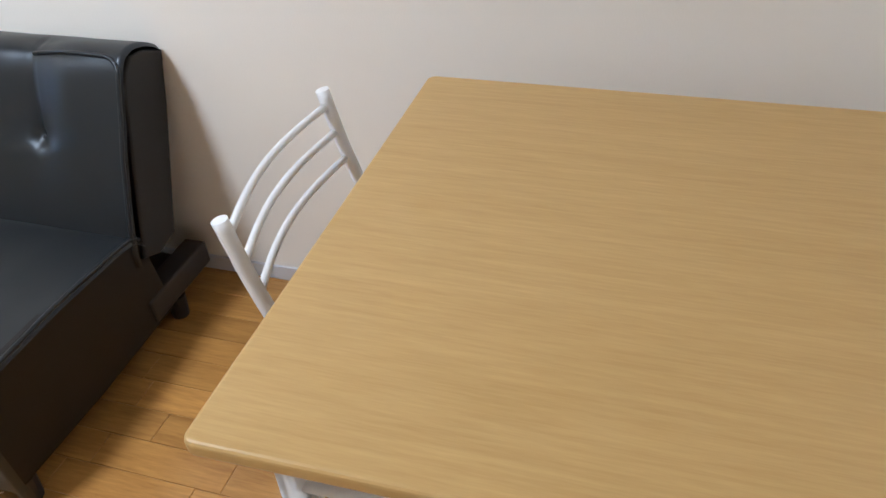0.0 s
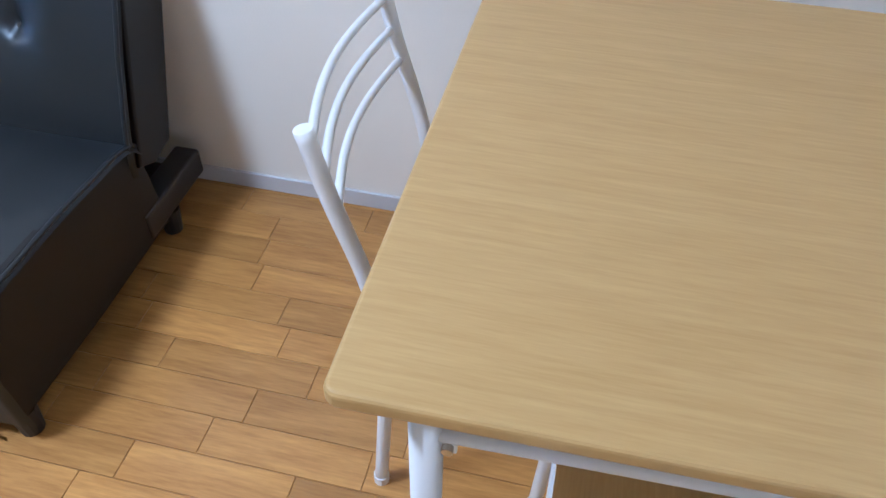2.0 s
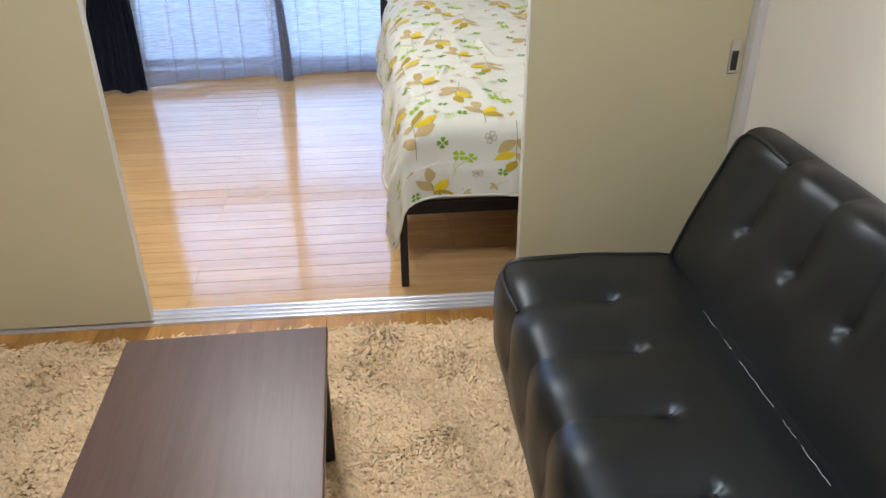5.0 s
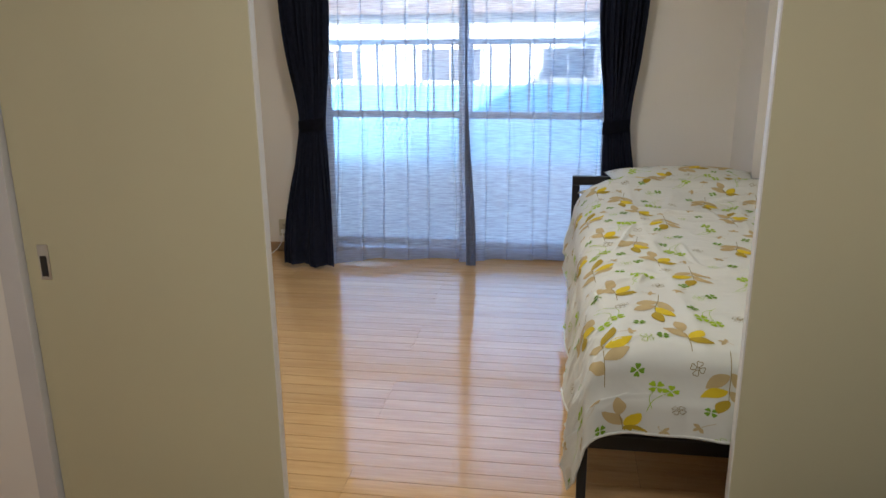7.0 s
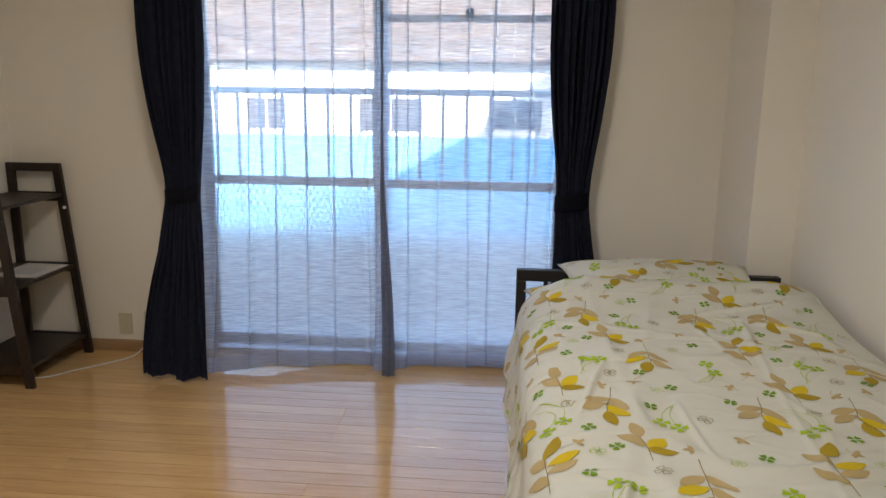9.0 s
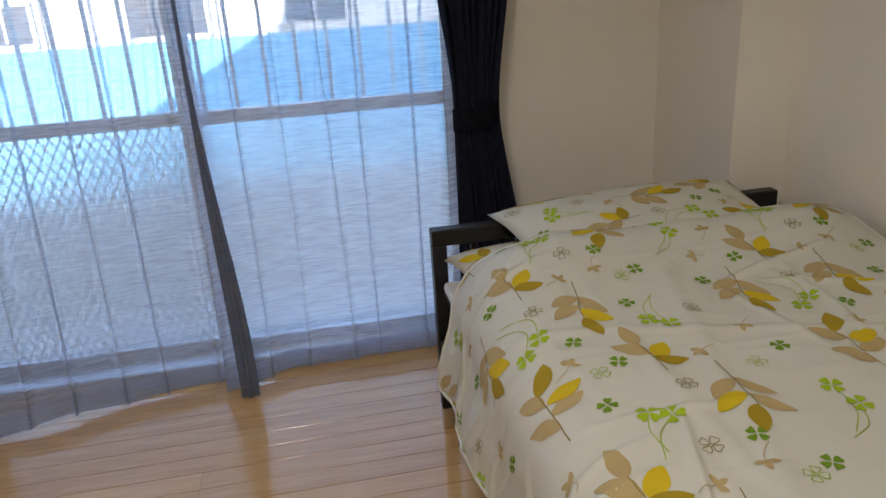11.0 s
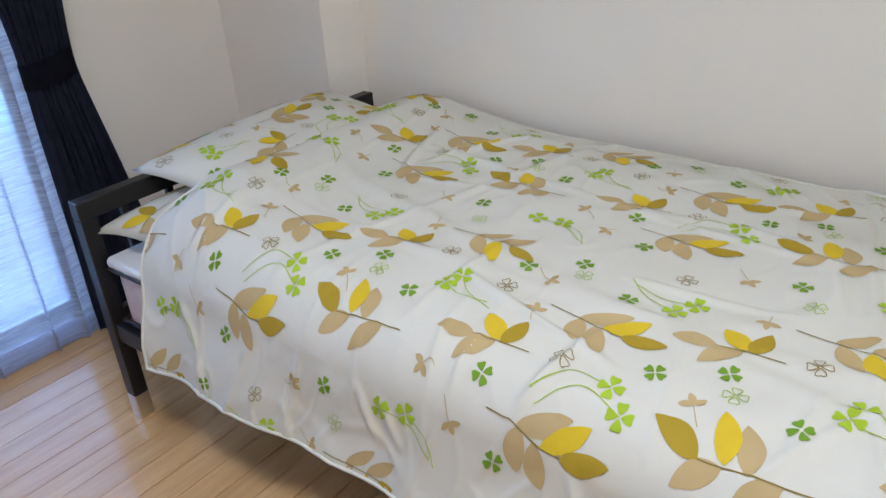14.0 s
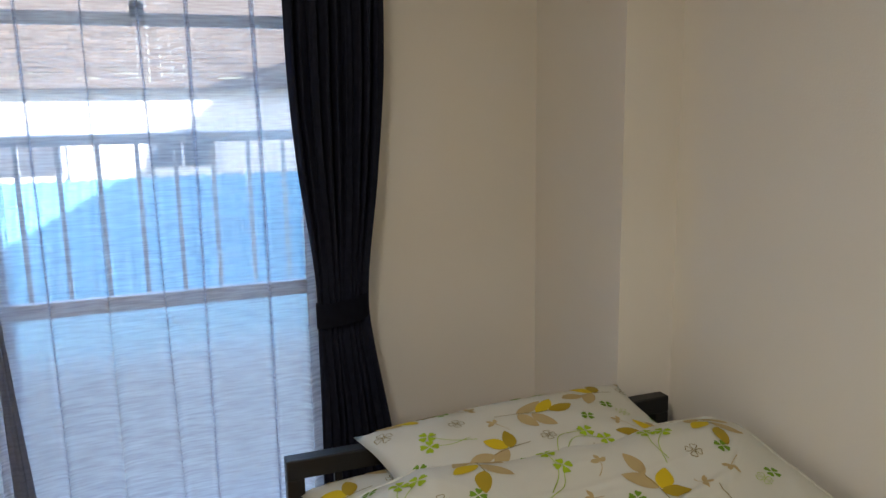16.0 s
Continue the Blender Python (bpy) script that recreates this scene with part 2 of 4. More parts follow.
# ---- mesh helpers ----
def part(name, bm, material, parent=None, label="", smooth=False):
    me = bpy.data.meshes.new(name)
    bm.normal_update()
    bm.to_mesh(me)
    bm.free()
    me.materials.append(material)
    if smooth:
        for p in me.polygons:
            p.use_smooth = len(p.vertices) <= 4
    ob = new(name, me)
    if parent is not None:
        ob.parent = parent
    if label:
        ob["label"] = label
    return ob


def thing(name, label, category, m=None, group="", kind=""):
    e = new(name)
    e.empty_display_size = 0.1
    if m is not None:
        e.matrix_basis = m
    return tagged(e, label, category, group, kind)


def box(x0, x1, y0, y1, z0, z1, bevel=0.0, seg=2, bm=None):
    bm = bm or bmesh.new()
    r = bmesh.ops.create_cube(bm, size=1)
    for v in r["verts"]:
        v.co = Vector(((x0 + x1) / 2 + v.co.x * (x1 - x0), (y0 + y1) / 2 + v.co.y * (y1 - y0), (z0 + z1) / 2 + v.co.z * (z1 - z0)))
    if bevel:
        es = {e for v in r["verts"] for e in v.link_edges}
        bmesh.ops.bevel(bm, geom=list(es), offset=bevel, segments=seg, profile=0.5, affect='EDGES')
    return bm


def tube(points, radius, sides=12, bm=None, cap=True):
    """A round tube along points; radius may be a list."""
    bm = bm or bmesh.new()
    pts = [Vector(p) for p in points]
    rad = radius if isinstance(radius, (list, tuple)) else [radius] * len(pts)
    rings, up = [], None
    for i, p in enumerate(pts):
        d = (pts[min(i + 1, len(pts) - 1)] - pts[max(i - 1, 0)]).normalized()
        if up is None:
            up = d.orthogonal().normalized()
        side = d.cross(up).normalized()
        up = side.cross(d).normalized()
        rings.append([bm.verts.new(p + (up * math.cos(a) + side * math.sin(a)) * rad[i]) for a in (2 * math.pi * k / sides for k in range(sides))])
    for a, b in zip(rings, rings[1:]):
        for k in range(sides):
            bm.faces.new((a[k], b[k], b[(k + 1) % sides], a[(k + 1) % sides]))
    if cap:
        bm.faces.new(rings[0])
        bm.faces.new(list(reversed(rings[-1])))
    bmesh.ops.recalc_face_normals(bm, faces=bm.faces[:])
    return bm


def smooth_path(points, n=8):
    """Catmull-Rom through the points."""
    p = [Vector(q) for q in points]
    p = [p[0] * 2 - p[1]] + p + [p[-1] * 2 - p[-2]]
    out = []
    for i in range(1, len(p) - 2):
        for k in range(n):
            t = k / n
            out.append(0.5 * (2 * p[i] + (p[i + 1] - p[i - 1]) * t + (2 * p[i - 1] - 5 * p[i] + 4 * p[i + 1] - p[i + 2]) * t * t
                              + (3 * p[i] - p[i - 1] - 3 * p[i + 1] + p[i + 2]) * t ** 3))
    out.append(p[-2])
    return out


def sheet(nu, nv, f, thick=0.0):
    """A grid surface f(u, v), u and v from 0 to 1; with a thickness when given."""
    bm = bmesh.new()
    g = [[bm.verts.new(f(i / nu, j / nv)) for j in range(nv + 1)] for i in range(nu + 1)]
    for i in range(nu):
        for j in range(nv):
            bm.faces.new((g[i][j], g[i + 1][j], g[i + 1][j + 1], g[i][j + 1]))
    if thick:
        bmesh.ops.solidify(bm, geom=bm.faces[:], thickness=thick)
    return bm


def structure(name, bm, material, label, category, smooth=False):
    return tagged(part(name, bm, material, smooth=smooth), label, category, kind="structure")


def sstep(a, b, x):
    t = min(1.0, max(0.0, (x - a) / (b - a)))
    return t * t * (3 - 2 * t)


# ---- the shell ----
H = 2.4
LX, LY0 = -3.3, -3.488      # living room: far left wall, back wall
BX, BR, WY = -3.51, 0.08, 2.81  # bedroom: left wall, right wall, window wall
WX0, WX1, WZ1 = -2.57, -0.79, 1.84  # window opening
structure("subfloor", box(-3.9, 0.25, -3.62, 2.98, -0.2, -0.012), M_GROOVE, "dark joints beneath the wooden floor boards", "floor")
structure("ceiling", box(-3.9, 0.25, -3.62, 2.98, H, H + 0.1), M_CEIL, "plain white papered ceiling", "ceiling")
structure("wall_sofa_side", box(0.0, 0.25, -3.62, 0.05, -0.012, H), M_WALL, "off-white papered wall behind the black sofa", "wall")
structure("wall_bed_side", box(BR, 0.25, 0.05, 2.98, -0.012, H), M_WALL, "off-white papered wall beside the bed", "wall")
structure("wall_back", box(LX, 0.0, -3.62, LY0, -0.012, H), M_WALL, "off-white papered wall beside the dining table", "wall")
structure("wall_bedroom_left", box(-3.9, BX, -0.05, 2.98, -0.012, H), M_WALL, "off-white papered bedroom wall", "wall")
structure("pillar", box(-0.095, BR, 2.32, WY, -0.012, H), M_WALL, "papered structural pillar in the bedroom corner", "pillar")
# window wall in four pieces round the opening
wall_w = thing("wall_window", "off-white papered wall round the balcony window", "wall", kind="structure")
part("wall_piece", box(BX, WX0, WY, 2.98, -0.012, H), M_WALL, wall_w)
part("wall_piece", box(WX1, BR, WY, 2.98, -0.012, H), M_WALL, wall_w)
part("wall_piece", box(WX0, WX1, WY, 2.98, WZ1, H), M_WALL, wall_w)
part("wall_piece", box(WX0, WX1, WY, 2.98, -0.012, 0.03), M_WALL, wall_w)
# partition between the rooms, with the sliding doors
wall_p = thing("wall_partition", "off-white wall over and beside the sliding doors", "wall", kind="structure")
part("wall_piece", box(BX, -2.53, -0.05, 0.05, -0.012, H), M_WALL, wall_p)
part("wall_piece", box(-2.53, 0.0, -0.05, 0.05, 1.86, H), M_WALL, wall_p)
structure("wall_living_left", box(LX - 0.15, LX, -3.62, -0.05, -0.012, H), M_WALL, "plain off-white papered living room wall", "wall")

# housings for the added ceiling lamps, out of view
for lx, ly, lp in (LAMP_L, LAMP_B):
    cl = thing("added_ceiling_light", "round white ceiling light, unseen, added to brighten the room", "ceiling light", group="ceiling lights")
    part("base", tube([(lx, ly, H - 0.03), (lx, ly, H)], 0.12, 24), M_WHITE, cl)
    part("shade", tube([(lx, ly, 2.30), (lx, ly, 2.31), (lx, ly, 2.36), (lx, ly, H - 0.028)], [0.20, 0.225, 0.225, 0.14], 40), M_WHITE, cl)

structure("baseboard_sofa_wall", box(-0.008, 0.0, LY0, -0.05, 0.0, 0.045, 0.002), M_SKIRT, "narrow grey vinyl skirting along the sofa wall", "baseboard")
structure("baseboard_back_wall", box(LX, -0.008, LY0, LY0 + 0.008, 0.0, 0.045, 0.002), M_SKIRT, "narrow grey vinyl skirting along the back wall", "baseboard")
structure("baseboard_window_wall", box(BX, WX0 - 0.02, WY - 0.01, WY, 0.0, 0.06, 0.003), M_SKIRT2, "light brown wooden skirting under the bedroom wall", "baseboard")
structure("baseboard_bed_wall", box(BR - 0.01, BR, 0.05, 2.32, 0.0, 0.06, 0.003), M_SKIRT2, "light brown wooden skirting beside the bed", "baseboard")


# ---- sliding doors between the rooms ----
def sliding_door(name, x0, x1, y0, y1, pull_x, label):
    d = thing(name, label, "sliding door", kind="structure")
    part("door_panel", box(x0, x1, y0, y1, 0.012, 1.84, 0.003), M_DOOR, d)
    free = x0 if pull_x > (x0 + x1) / 2 else x1
    part("edge_strip", box(free - 0.003, free + 0.003, y0 + 0.002, y1 - 0.002, 0.014, 1.838, 0.001, 1), M_EDGE, d, "pale plastic edge strip")
    pull = part("door_pull", box(pull_x - 0.016, pull_x + 0.016, y0 - 0.004, y0 + 0.001, 0.735, 0.83, 0.003), M_STEEL, d, "brushed steel recessed pull")
    part("pull_recess", box(pull_x - 0.009, pull_x + 0.009, y0 - 0.0055, y0 - 0.0035, 0.745, 0.80), M_RUBBER, pull)
    return d


sliding_door("door_1", -0.645, -0.026, -0.02, 0.012, -0.054, "cream sliding door panel pushed against the sofa wall")
sliding_door("door_2", -2.465, -1.80, -0.035, -0.004, -2.41, "cream sliding door panel covering half of the doorway")
structure("door_jamb_1", box(-0.025, 0.0, -0.055, 0.055, 0.0, 1.86, 0.002), M_FRAME, "pale grey door jamb beside the sofa", "door jamb")
structure("door_jamb_2", box(-2.53, -2.47, -0.055, 0.055, 0.0, 1.86, 0.002), M_FRAME, "pale grey door jamb at the doorway", "door jamb")
structure("door_lintel", box(-2.47, -0.025, -0.054, 0.053, 1.84, 1.862), M_FRAME, "pale grey lintel over the sliding doors", "lintel")
track = thing("door_track", "silver metal sliding door track set in the floor", "door track", kind="structure")
part("track_bed", box(-2.47, -0.025, -0.042, 0.042, -0.01, 0.001), M_TRACK, track)
for k in range(4):
    y = -0.036 + k * 0.024
    part("track_rail", box(-2.47, -0.025, y - 0.004, y + 0.004, 0.001, 0.007, 0.001, 1), M_TRACK, track)

# ---- balcony window ----
window = thing("window_1", "silver aluminium sliding balcony window with frosted lower panes", "window", kind="structure")
GY = 2.89
part("window_frame", box(WX0, WX0 + 0.016, 2.83, 2.97, 0.03, WZ1, 0.003), M_ALU, window)
part("window_frame", box(WX1 - 0.016, WX1, 2.83, 2.97, 0.03, WZ1, 0.003), M_ALU, window)
part("window_frame", box(WX0 + 0.016, WX1 - 0.016, 2.83, 2.97, WZ1 - 0.03, WZ1, 0.003), M_ALU, window)
part("window_sill", box(WX0 + 0.016, WX1 - 0.016, 2.79, 2.97, 0.03, 0.05, 0.003), M_ALU, window)
MX = -1.673
for k, (xa, xb, gy) in enumerate(((WX0 + 0.018, MX + 0.03, GY + 0.03), (MX - 0.03, WX1 - 0.018, GY - 0.005))):
    wl, wr = (0.032, 0.055) if k == 0 else (0.055, 0.032)
    sash = part("sash", box(xa, xa + wl, gy - 0.015, gy + 0.015, 0.052, WZ1 - 0.032, 0.002), M_ALU, window)
    part("stile", box(xb - wr, xb, gy - 0.015, gy + 0.015, 0.052, WZ1 - 0.032, 0.002), M_ALU, sash)
    for za, zb in ((0.052, 0.088), (0.865, 0.909), (WZ1 - 0.075, WZ1 - 0.032)):
        part("rail", box(xa + wl, xb - wr, gy - 0.013, gy + 0.013, za, zb, 0.002), M_ALU, sash)
    up = part("pane", box(xa + wl - 0.005, xb - wr + 0.005, gy - 0.003, gy + 0.003, 0.905, WZ1 - 0.07), M_GLASS, sash)
    lo = part("frosted_pane", box(xa + wl - 0.005, xb - wr + 0.005, gy - 0.003, gy + 0.003, 0.083, 0.87), M_FROST, sash)
    up.visible_shadow = lo.visible_shadow = False
    if k == 0:
        # diamond wire cast into the pane
        bm = bmesh.new()
        xl, xr, zb, zt, pitch = xa + wl, xb - wr, 0.088, 0.865, 0.034
        w, h = xr - xl, zt - zb
        for s in (1, -1):
            c = -h * 0.58
            while c < w + h * 0.58:
                pts = []
                for z in (0, h):
                    x = c + z * 0.58 if s > 0 else c + (h - z) * 0.58
                    pts.append((x, z))
                (x0, z0), (x1, z1) = pts
                ta, tb = sorted((max(0, min(1, (0 - x0) / (x1 - x0))), max(0, min(1, (w - x0) / (x1 - x0)))))
                if tb - ta > 0.02:
                    p = [(xl + x0 + (x1 - x0) * t, gy - 0.006, zb + z0 + (z1 - z0) * t) for t in (ta, tb)]
                    tube(p, 0.0023, 4, bm, cap=False)
                c += pitch
        part("wire_mesh", bm, M_ALU, sash, "diamond wire mesh in the glass")
bar = part("top_bar", box(MX + 0.03, WX1 - 0.035, 2.845, 2.865, 1.640, 1.673, 0.003), M_ALU, window)
part("bar_latch", box(-1.27, -1.235, 2.83, 2.87, 1.663, 1.70, 0.003), M_RUBBER, bar)
part("top_latch", box(-1.60, -1.55, 2.83, 2.86, 1.775, 1.815, 0.004), M_RUBBER, window)

# ---- balcony and the street side ----
structure("balcony_floor", box(-6, 3, 2.98, 3.82, -0.25, -0.08), M_CONC, "grey concrete balcony floor", "balcony")
structure("balcony_parapet", box(-6, 3, 3.74, 3.84, -0.25, 0.43, 0.01), M_CONC, "low grey concrete balcony parapet", "parapet")
rail = thing("balcony_railing", "grey metal balcony railing with upright bars", "railing")
part("top_rail", box(-6, 3, 3.76, 3.81, 1.30, 1.34, 0.006), M_ALU, rail)
part("bottom_rail", box(-6, 3, 3.77, 3.80, 0.44, 0.465, 0.004), M_ALU, rail)
for k in range(64):
    x = -5.9 + k * 0.139
    part("post" if k % 8 == 0 else "bar", box(x - 0.008, x + 0.008, 3.775, 3.795, 0.43 if k % 8 == 0 else 0.465, 1.30), M_ALU, rail)

structure("ground", box(-400, 400, -400, 400, -6.2, -6.0), M_GROUND, "dark asphalt ground reaching the horizon", "ground")
house = thing("neighbour_house", "white rendered neighbouring house with a brown tiled roof", "house")
part("wall", box(-16, 9, 12.0, 19, -6.0, 1.85), M_RENDER, house)
# tiled roof in courses
bm = bmesh.new()
for k in range(26):
    y0, z0 = 11.82 + k * 0.16, 1.85 + k * 0.075
    for j in range(85):
        x0 = -16.5 + j * 0.31 + (k % 2) * 0.155
        box(x0, x0 + 0.30, y0, y0 + 0.22, z0, z0 + 0.05 + 0.02 * random.random(), bm=bm)
tagged(part("roof", bm, M_ROOF, house, "brown tiled roof"), kind="stuff")
part("eaves", box(-16.5, 9.5, 11.78, 12.4, 1.76, 1.85, 0.02), M_ROOF, house)
for xa, xb, za, zb in ((-5.53, -4.86, 0.66, 1.14), (-3.58, -2.52, 0.64, 1.16), (-1.40, -0.53, 0.69, 1.16), (-8.4, -7.3, 0.62, 1.12), (1.0, 2.1, 0.62, 1.12)):
    w = part("window", box(xa, xb, 11.97, 12.02, za, zb), M_DARKWIN, house)
    part("frame", box(xa - 0.06, xa, 11.94, 12.0, za - 0.06, zb + 0.06), M_ALU, w)
    part("frame", box(xb, xb + 0.06, 11.94, 12.0, za - 0.06, zb + 0.06), M_ALU, w)
    part("frame", box((xa + xb) / 2 - 0.02, (xa + xb) / 2 + 0.02, 11.95, 11.97, za, zb), M_ALU, w)
    part("sill", box(xa - 0.06, xb + 0.06, 11.93, 12.0, zb, zb + 0.05), M_ALU, w)
# corrugated lean-to in front of the house
shed = thing("lean_to", "teal corrugated metal lean-to before the white house", "shed")
def corrugated(u, v):
    return (-16 + u * 25, 11.0 + v * 0.9 + 0.02 * math.sin(u * 25 * 40), -0.9 + v * 1.45 + 0.012 * math.sin(u * 25 * 40))
part("roof", sheet(1400, 1, corrugated), M_TEAL, shed)
part("wall", box(-16, 9, 11.02, 11.9, -6.0, -0.92), M_TEAL, shed)
# unseen gable added over the own building, to shade the house across
gable = bmesh.new()
gv = [(-9.1, 2.65), (9.1, 2.65), (0.0, 10.70)]
a = [gable.verts.new((x, -5.0, z)) for x, z in gv]
b = [gable.verts.new((x, 3.10, z)) for x, z in gv]
gable.faces.new(a)
gable.faces.new(list(reversed(b)))
for k in range(3):
    gable.faces.new((a[k], b[k], b[(k + 1) % 3], a[(k + 1) % 3]))
bmesh.ops.recalc_face_normals(gable, faces=gable.faces[:])
structure("shadow_gable", gable, M_RENDER, "unseen gabled storeys added above to shade the house across", "roof")

# ---- curtains ----
def drape(name, xs, y0, label, amp=0.028, folds=9, ahead=0.1):
    """A heavy curtain held by a tie band: xs gives left and right edge at top, band and bottom."""
    c = thing(name, label, "curtain", group="navy curtains")
    top, band, bottom = xs
    zt, zb, z0 = 1.835, 0.845, 0.025
    def f(u, v):
        z = zt + (z0 - zt) * v
        if z > zb:
            t = sstep(0, 1, ((zt - z) / (zt - zb)) ** 1.7)
            xl, xr = top[0] + (band[0] - top[0]) * t, top[1] + (band[1] - top[1]) * t
        else:
            t = sstep(0, 1, ((zb - z) / (zb - z0)) ** 0.75)
            xl, xr = band[0] + (bottom[0] - band[0]) * t, band[1] + (bottom[1] - band[1]) * t
        pinch = 1 - 0.45 * math.exp(-((z - zb) / 0.12) ** 2)
        x = xl + (xr - xl) * u
        ph = u * folds * 2 * math.pi
        low = sstep(0.55, 0.95, v)
        y = y0 + amp * pinch * ((1 - 0.8 * low) * math.sin(ph + 0.6 * math.sin(v * 5)) + (1 - low) * 0.35 * math.sin(2.3 * ph + 4 * v) + low * 0.9 * math.sin(u * 16 + 1.2))
        y -= ahead * sstep(0.45, 1.0, v)
        x += 0.006 * math.cos(ph) * (1 - low) + 0.005 * noise.noise((u * 4, v * 6, y0))
        return (x, y, z + 0.008 * low * math.sin(u * 7))
    part("cloth", sheet(150, 60, f, 0.002), M_NAVY, c, smooth=True)
    bw = band[1] - band[0]
    pts = [((band[0] + band[1]) / 2 + math.cos(t) * (bw / 2 + 0.005), y0 - ahead * sstep(0.45, 1.0, 0.545) + math.sin(t) * 0.034, zb + 0.012 * math.cos(t)) for t in (2 * math.pi * k / 40 for k in range(41))]
    bm = bmesh.new()
    lo, hi = [], []
    for p in pts:
        lo.append(bm.verts.new((p[0], p[1], p[2] - 0.036)))
        hi.append(bm.verts.new((p[0], p[1], p[2] + 0.036)))
    for k in range(40):
        bm.faces.new((lo[k], lo[k + 1], hi[k + 1], hi[k]))
    bmesh.ops.solidify(bm, geom=bm.faces[:], thickness=0.004)
    part("tie_band", bm, M_NAVY, c, smooth=True)
    n = 7
    for k in range(n):
        x = top[0] + (top[1] - top[0]) * (k + 0.5) / n
        part("hook", tube([(x, y0 - 0.01, 1.815), (x, y0 - 0.012, 1.85), (x, 2.64, 1.865)], 0.004, 6), M_ALU, c)
    return c


drape("curtain", ((-2.745, -2.43), (-2.64, -2.483), (-2.725, -2.395)), 2.64, "dark navy curtain tied back, hanging to the floor", ahead=0.21)
drape("curtain", ((-0.90, -0.622), (-0.838, -0.695), (-0.85, -0.60)), 2.715, "dark navy curtain tied back behind the bed head", amp=0.022, ahead=0.02)


def lace(name, x0, x1, bulge, label, seed):
    c = thing(name, label, "lace curtain", group="sheer curtains")
    zt, z0 = 1.84, 0.014
    def g(u, v, shift=0.0):
        z = zt + (z0 - zt) * v
        x = x0 + (x1 - x0) * u
        folds = (x1 - x0) / 0.135
        ph = (u * folds + 0.22 * noise.noise((u * 7, 0.0, seed))) * 2 * math.pi
        sharp = max(0.0, math.cos(ph)) ** 4
        amp = 0.030 * (1 - 0.35 * v) + 0.012 * noise.noise((u * 5, v * 2, seed))
        y = 2.768 - amp * sharp - bulge(u) * v ** 2.2
        x += -0.040 * math.sin(ph) * max(0.0, math.cos(ph)) ** 2 * (1 - 0.3 * v) + 0.012 * v * math.sin(ph * 0.5 + seed) + 0.03 * v * noise.noise((u * 3, v, seed + 7))
        z += 0.02 * v * noise.noise((u * 4, 0, seed + 3))
        return (x, y - shift, z)
    part("cloth", sheet(420, 40, g), M_LACE, c, smooth=True)
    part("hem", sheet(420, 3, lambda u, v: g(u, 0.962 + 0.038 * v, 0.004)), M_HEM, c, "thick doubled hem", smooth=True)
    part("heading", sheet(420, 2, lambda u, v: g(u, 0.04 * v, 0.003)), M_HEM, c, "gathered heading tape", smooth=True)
    return c


lace("lace_curtain", -2.54, -1.61, lambda u: 0.25 * (1 - u) ** 1.5 + 0.02, "sheer blue-white lace curtain before the window", 1.0)
lace_r = lace("lace_curtain", -1.66, -0.81, lambda u: 0.10 * math.exp(-(u / 0.16) ** 2) + 0.01, "sheer blue-white lace curtain before the window", 5.0)
# gathered leading edge where the two lace panels meet, its shade put into the colour
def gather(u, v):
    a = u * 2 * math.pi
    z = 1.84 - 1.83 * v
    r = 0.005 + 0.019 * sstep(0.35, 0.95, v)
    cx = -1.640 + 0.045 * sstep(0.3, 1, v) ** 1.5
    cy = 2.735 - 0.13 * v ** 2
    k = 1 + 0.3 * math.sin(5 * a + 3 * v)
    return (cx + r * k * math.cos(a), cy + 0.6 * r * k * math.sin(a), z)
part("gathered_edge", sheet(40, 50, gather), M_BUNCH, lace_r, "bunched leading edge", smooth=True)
rod = thing("curtain_rail", "double curtain rail over the balcony window", "curtain rail")
part("rail", tube([(-2.82, 2.63, 1.87), (-0.56, 2.63, 1.87)], 0.011, 10), M_WHITE, rod)
part("rail", tube([(-2.82, 2.735, 1.87), (-0.56, 2.735, 1.87)], 0.011, 10), M_WHITE, rod)
for x in (-2.8, -1.68, -0.58):
    part("bracket", box(x - 0.012, x + 0.012, 2.62, WY, 1.878, 1.895, 0.002), M_WHITE, rod)

# ---- bed ----
BL, BRX, BF, BH = -1.012, 0.022, 0.10, 2.285
bed = thing("bed", "black steel single bed frame with chrome-tipped legs", "bed", group="")
def post(x, y, h):
    part("leg", box(x - 0.02, x + 0.02, y - 0.02, y + 0.02, 0.07, h, 0.003), M_BLACK, bed)
    part("leg_tip", box(x - 0.021, x + 0.021, y - 0.021, y + 0.021, 0.0, 0.075, 0.003), M_STEEL, bed, "bare steel leg tip")
post(BL + 0.02, BH - 0.02, 0.585)
post(BRX - 0.02, BH - 0.02, 0.585)
for fx in (BL + 0.012, BRX - 0.02):
    part("leg", box(fx - 0.013, fx + 0.013, BF + 0.005, BF + 0.035, 0.0, 0.27, 0.003), M_BLACK, bed)
part("headboard_rail", box(BL, BRX, BH - 0.04, BH, 0.585, 0.632, 0.004), M_BLACK, bed)
part("headboard_rail", box(BL + 0.04, BRX - 0.04, BH - 0.035, BH - 0.005, 0.29, 0.33, 0.003), M_BLACK, bed)
for k in range(7):
    x = BL + 0.12 + k * 0.13
    part("headboard_bar", box(x - 0.009, x + 0.009, BH - 0.03, BH - 0.012, 0.33, 0.585, 0.002), M_BLACK, bed)
part("side_rail", box(BL + 0.005, BL + 0.035, BF + 0.05, BH - 0.04, 0.25, 0.30, 0.003), M_BLACK, bed)
part("side_rail", box(BRX - 0.035, BRX - 0.005, BF + 0.05, BH - 0.04, 0.25, 0.30, 0.003), M_BLACK, bed)
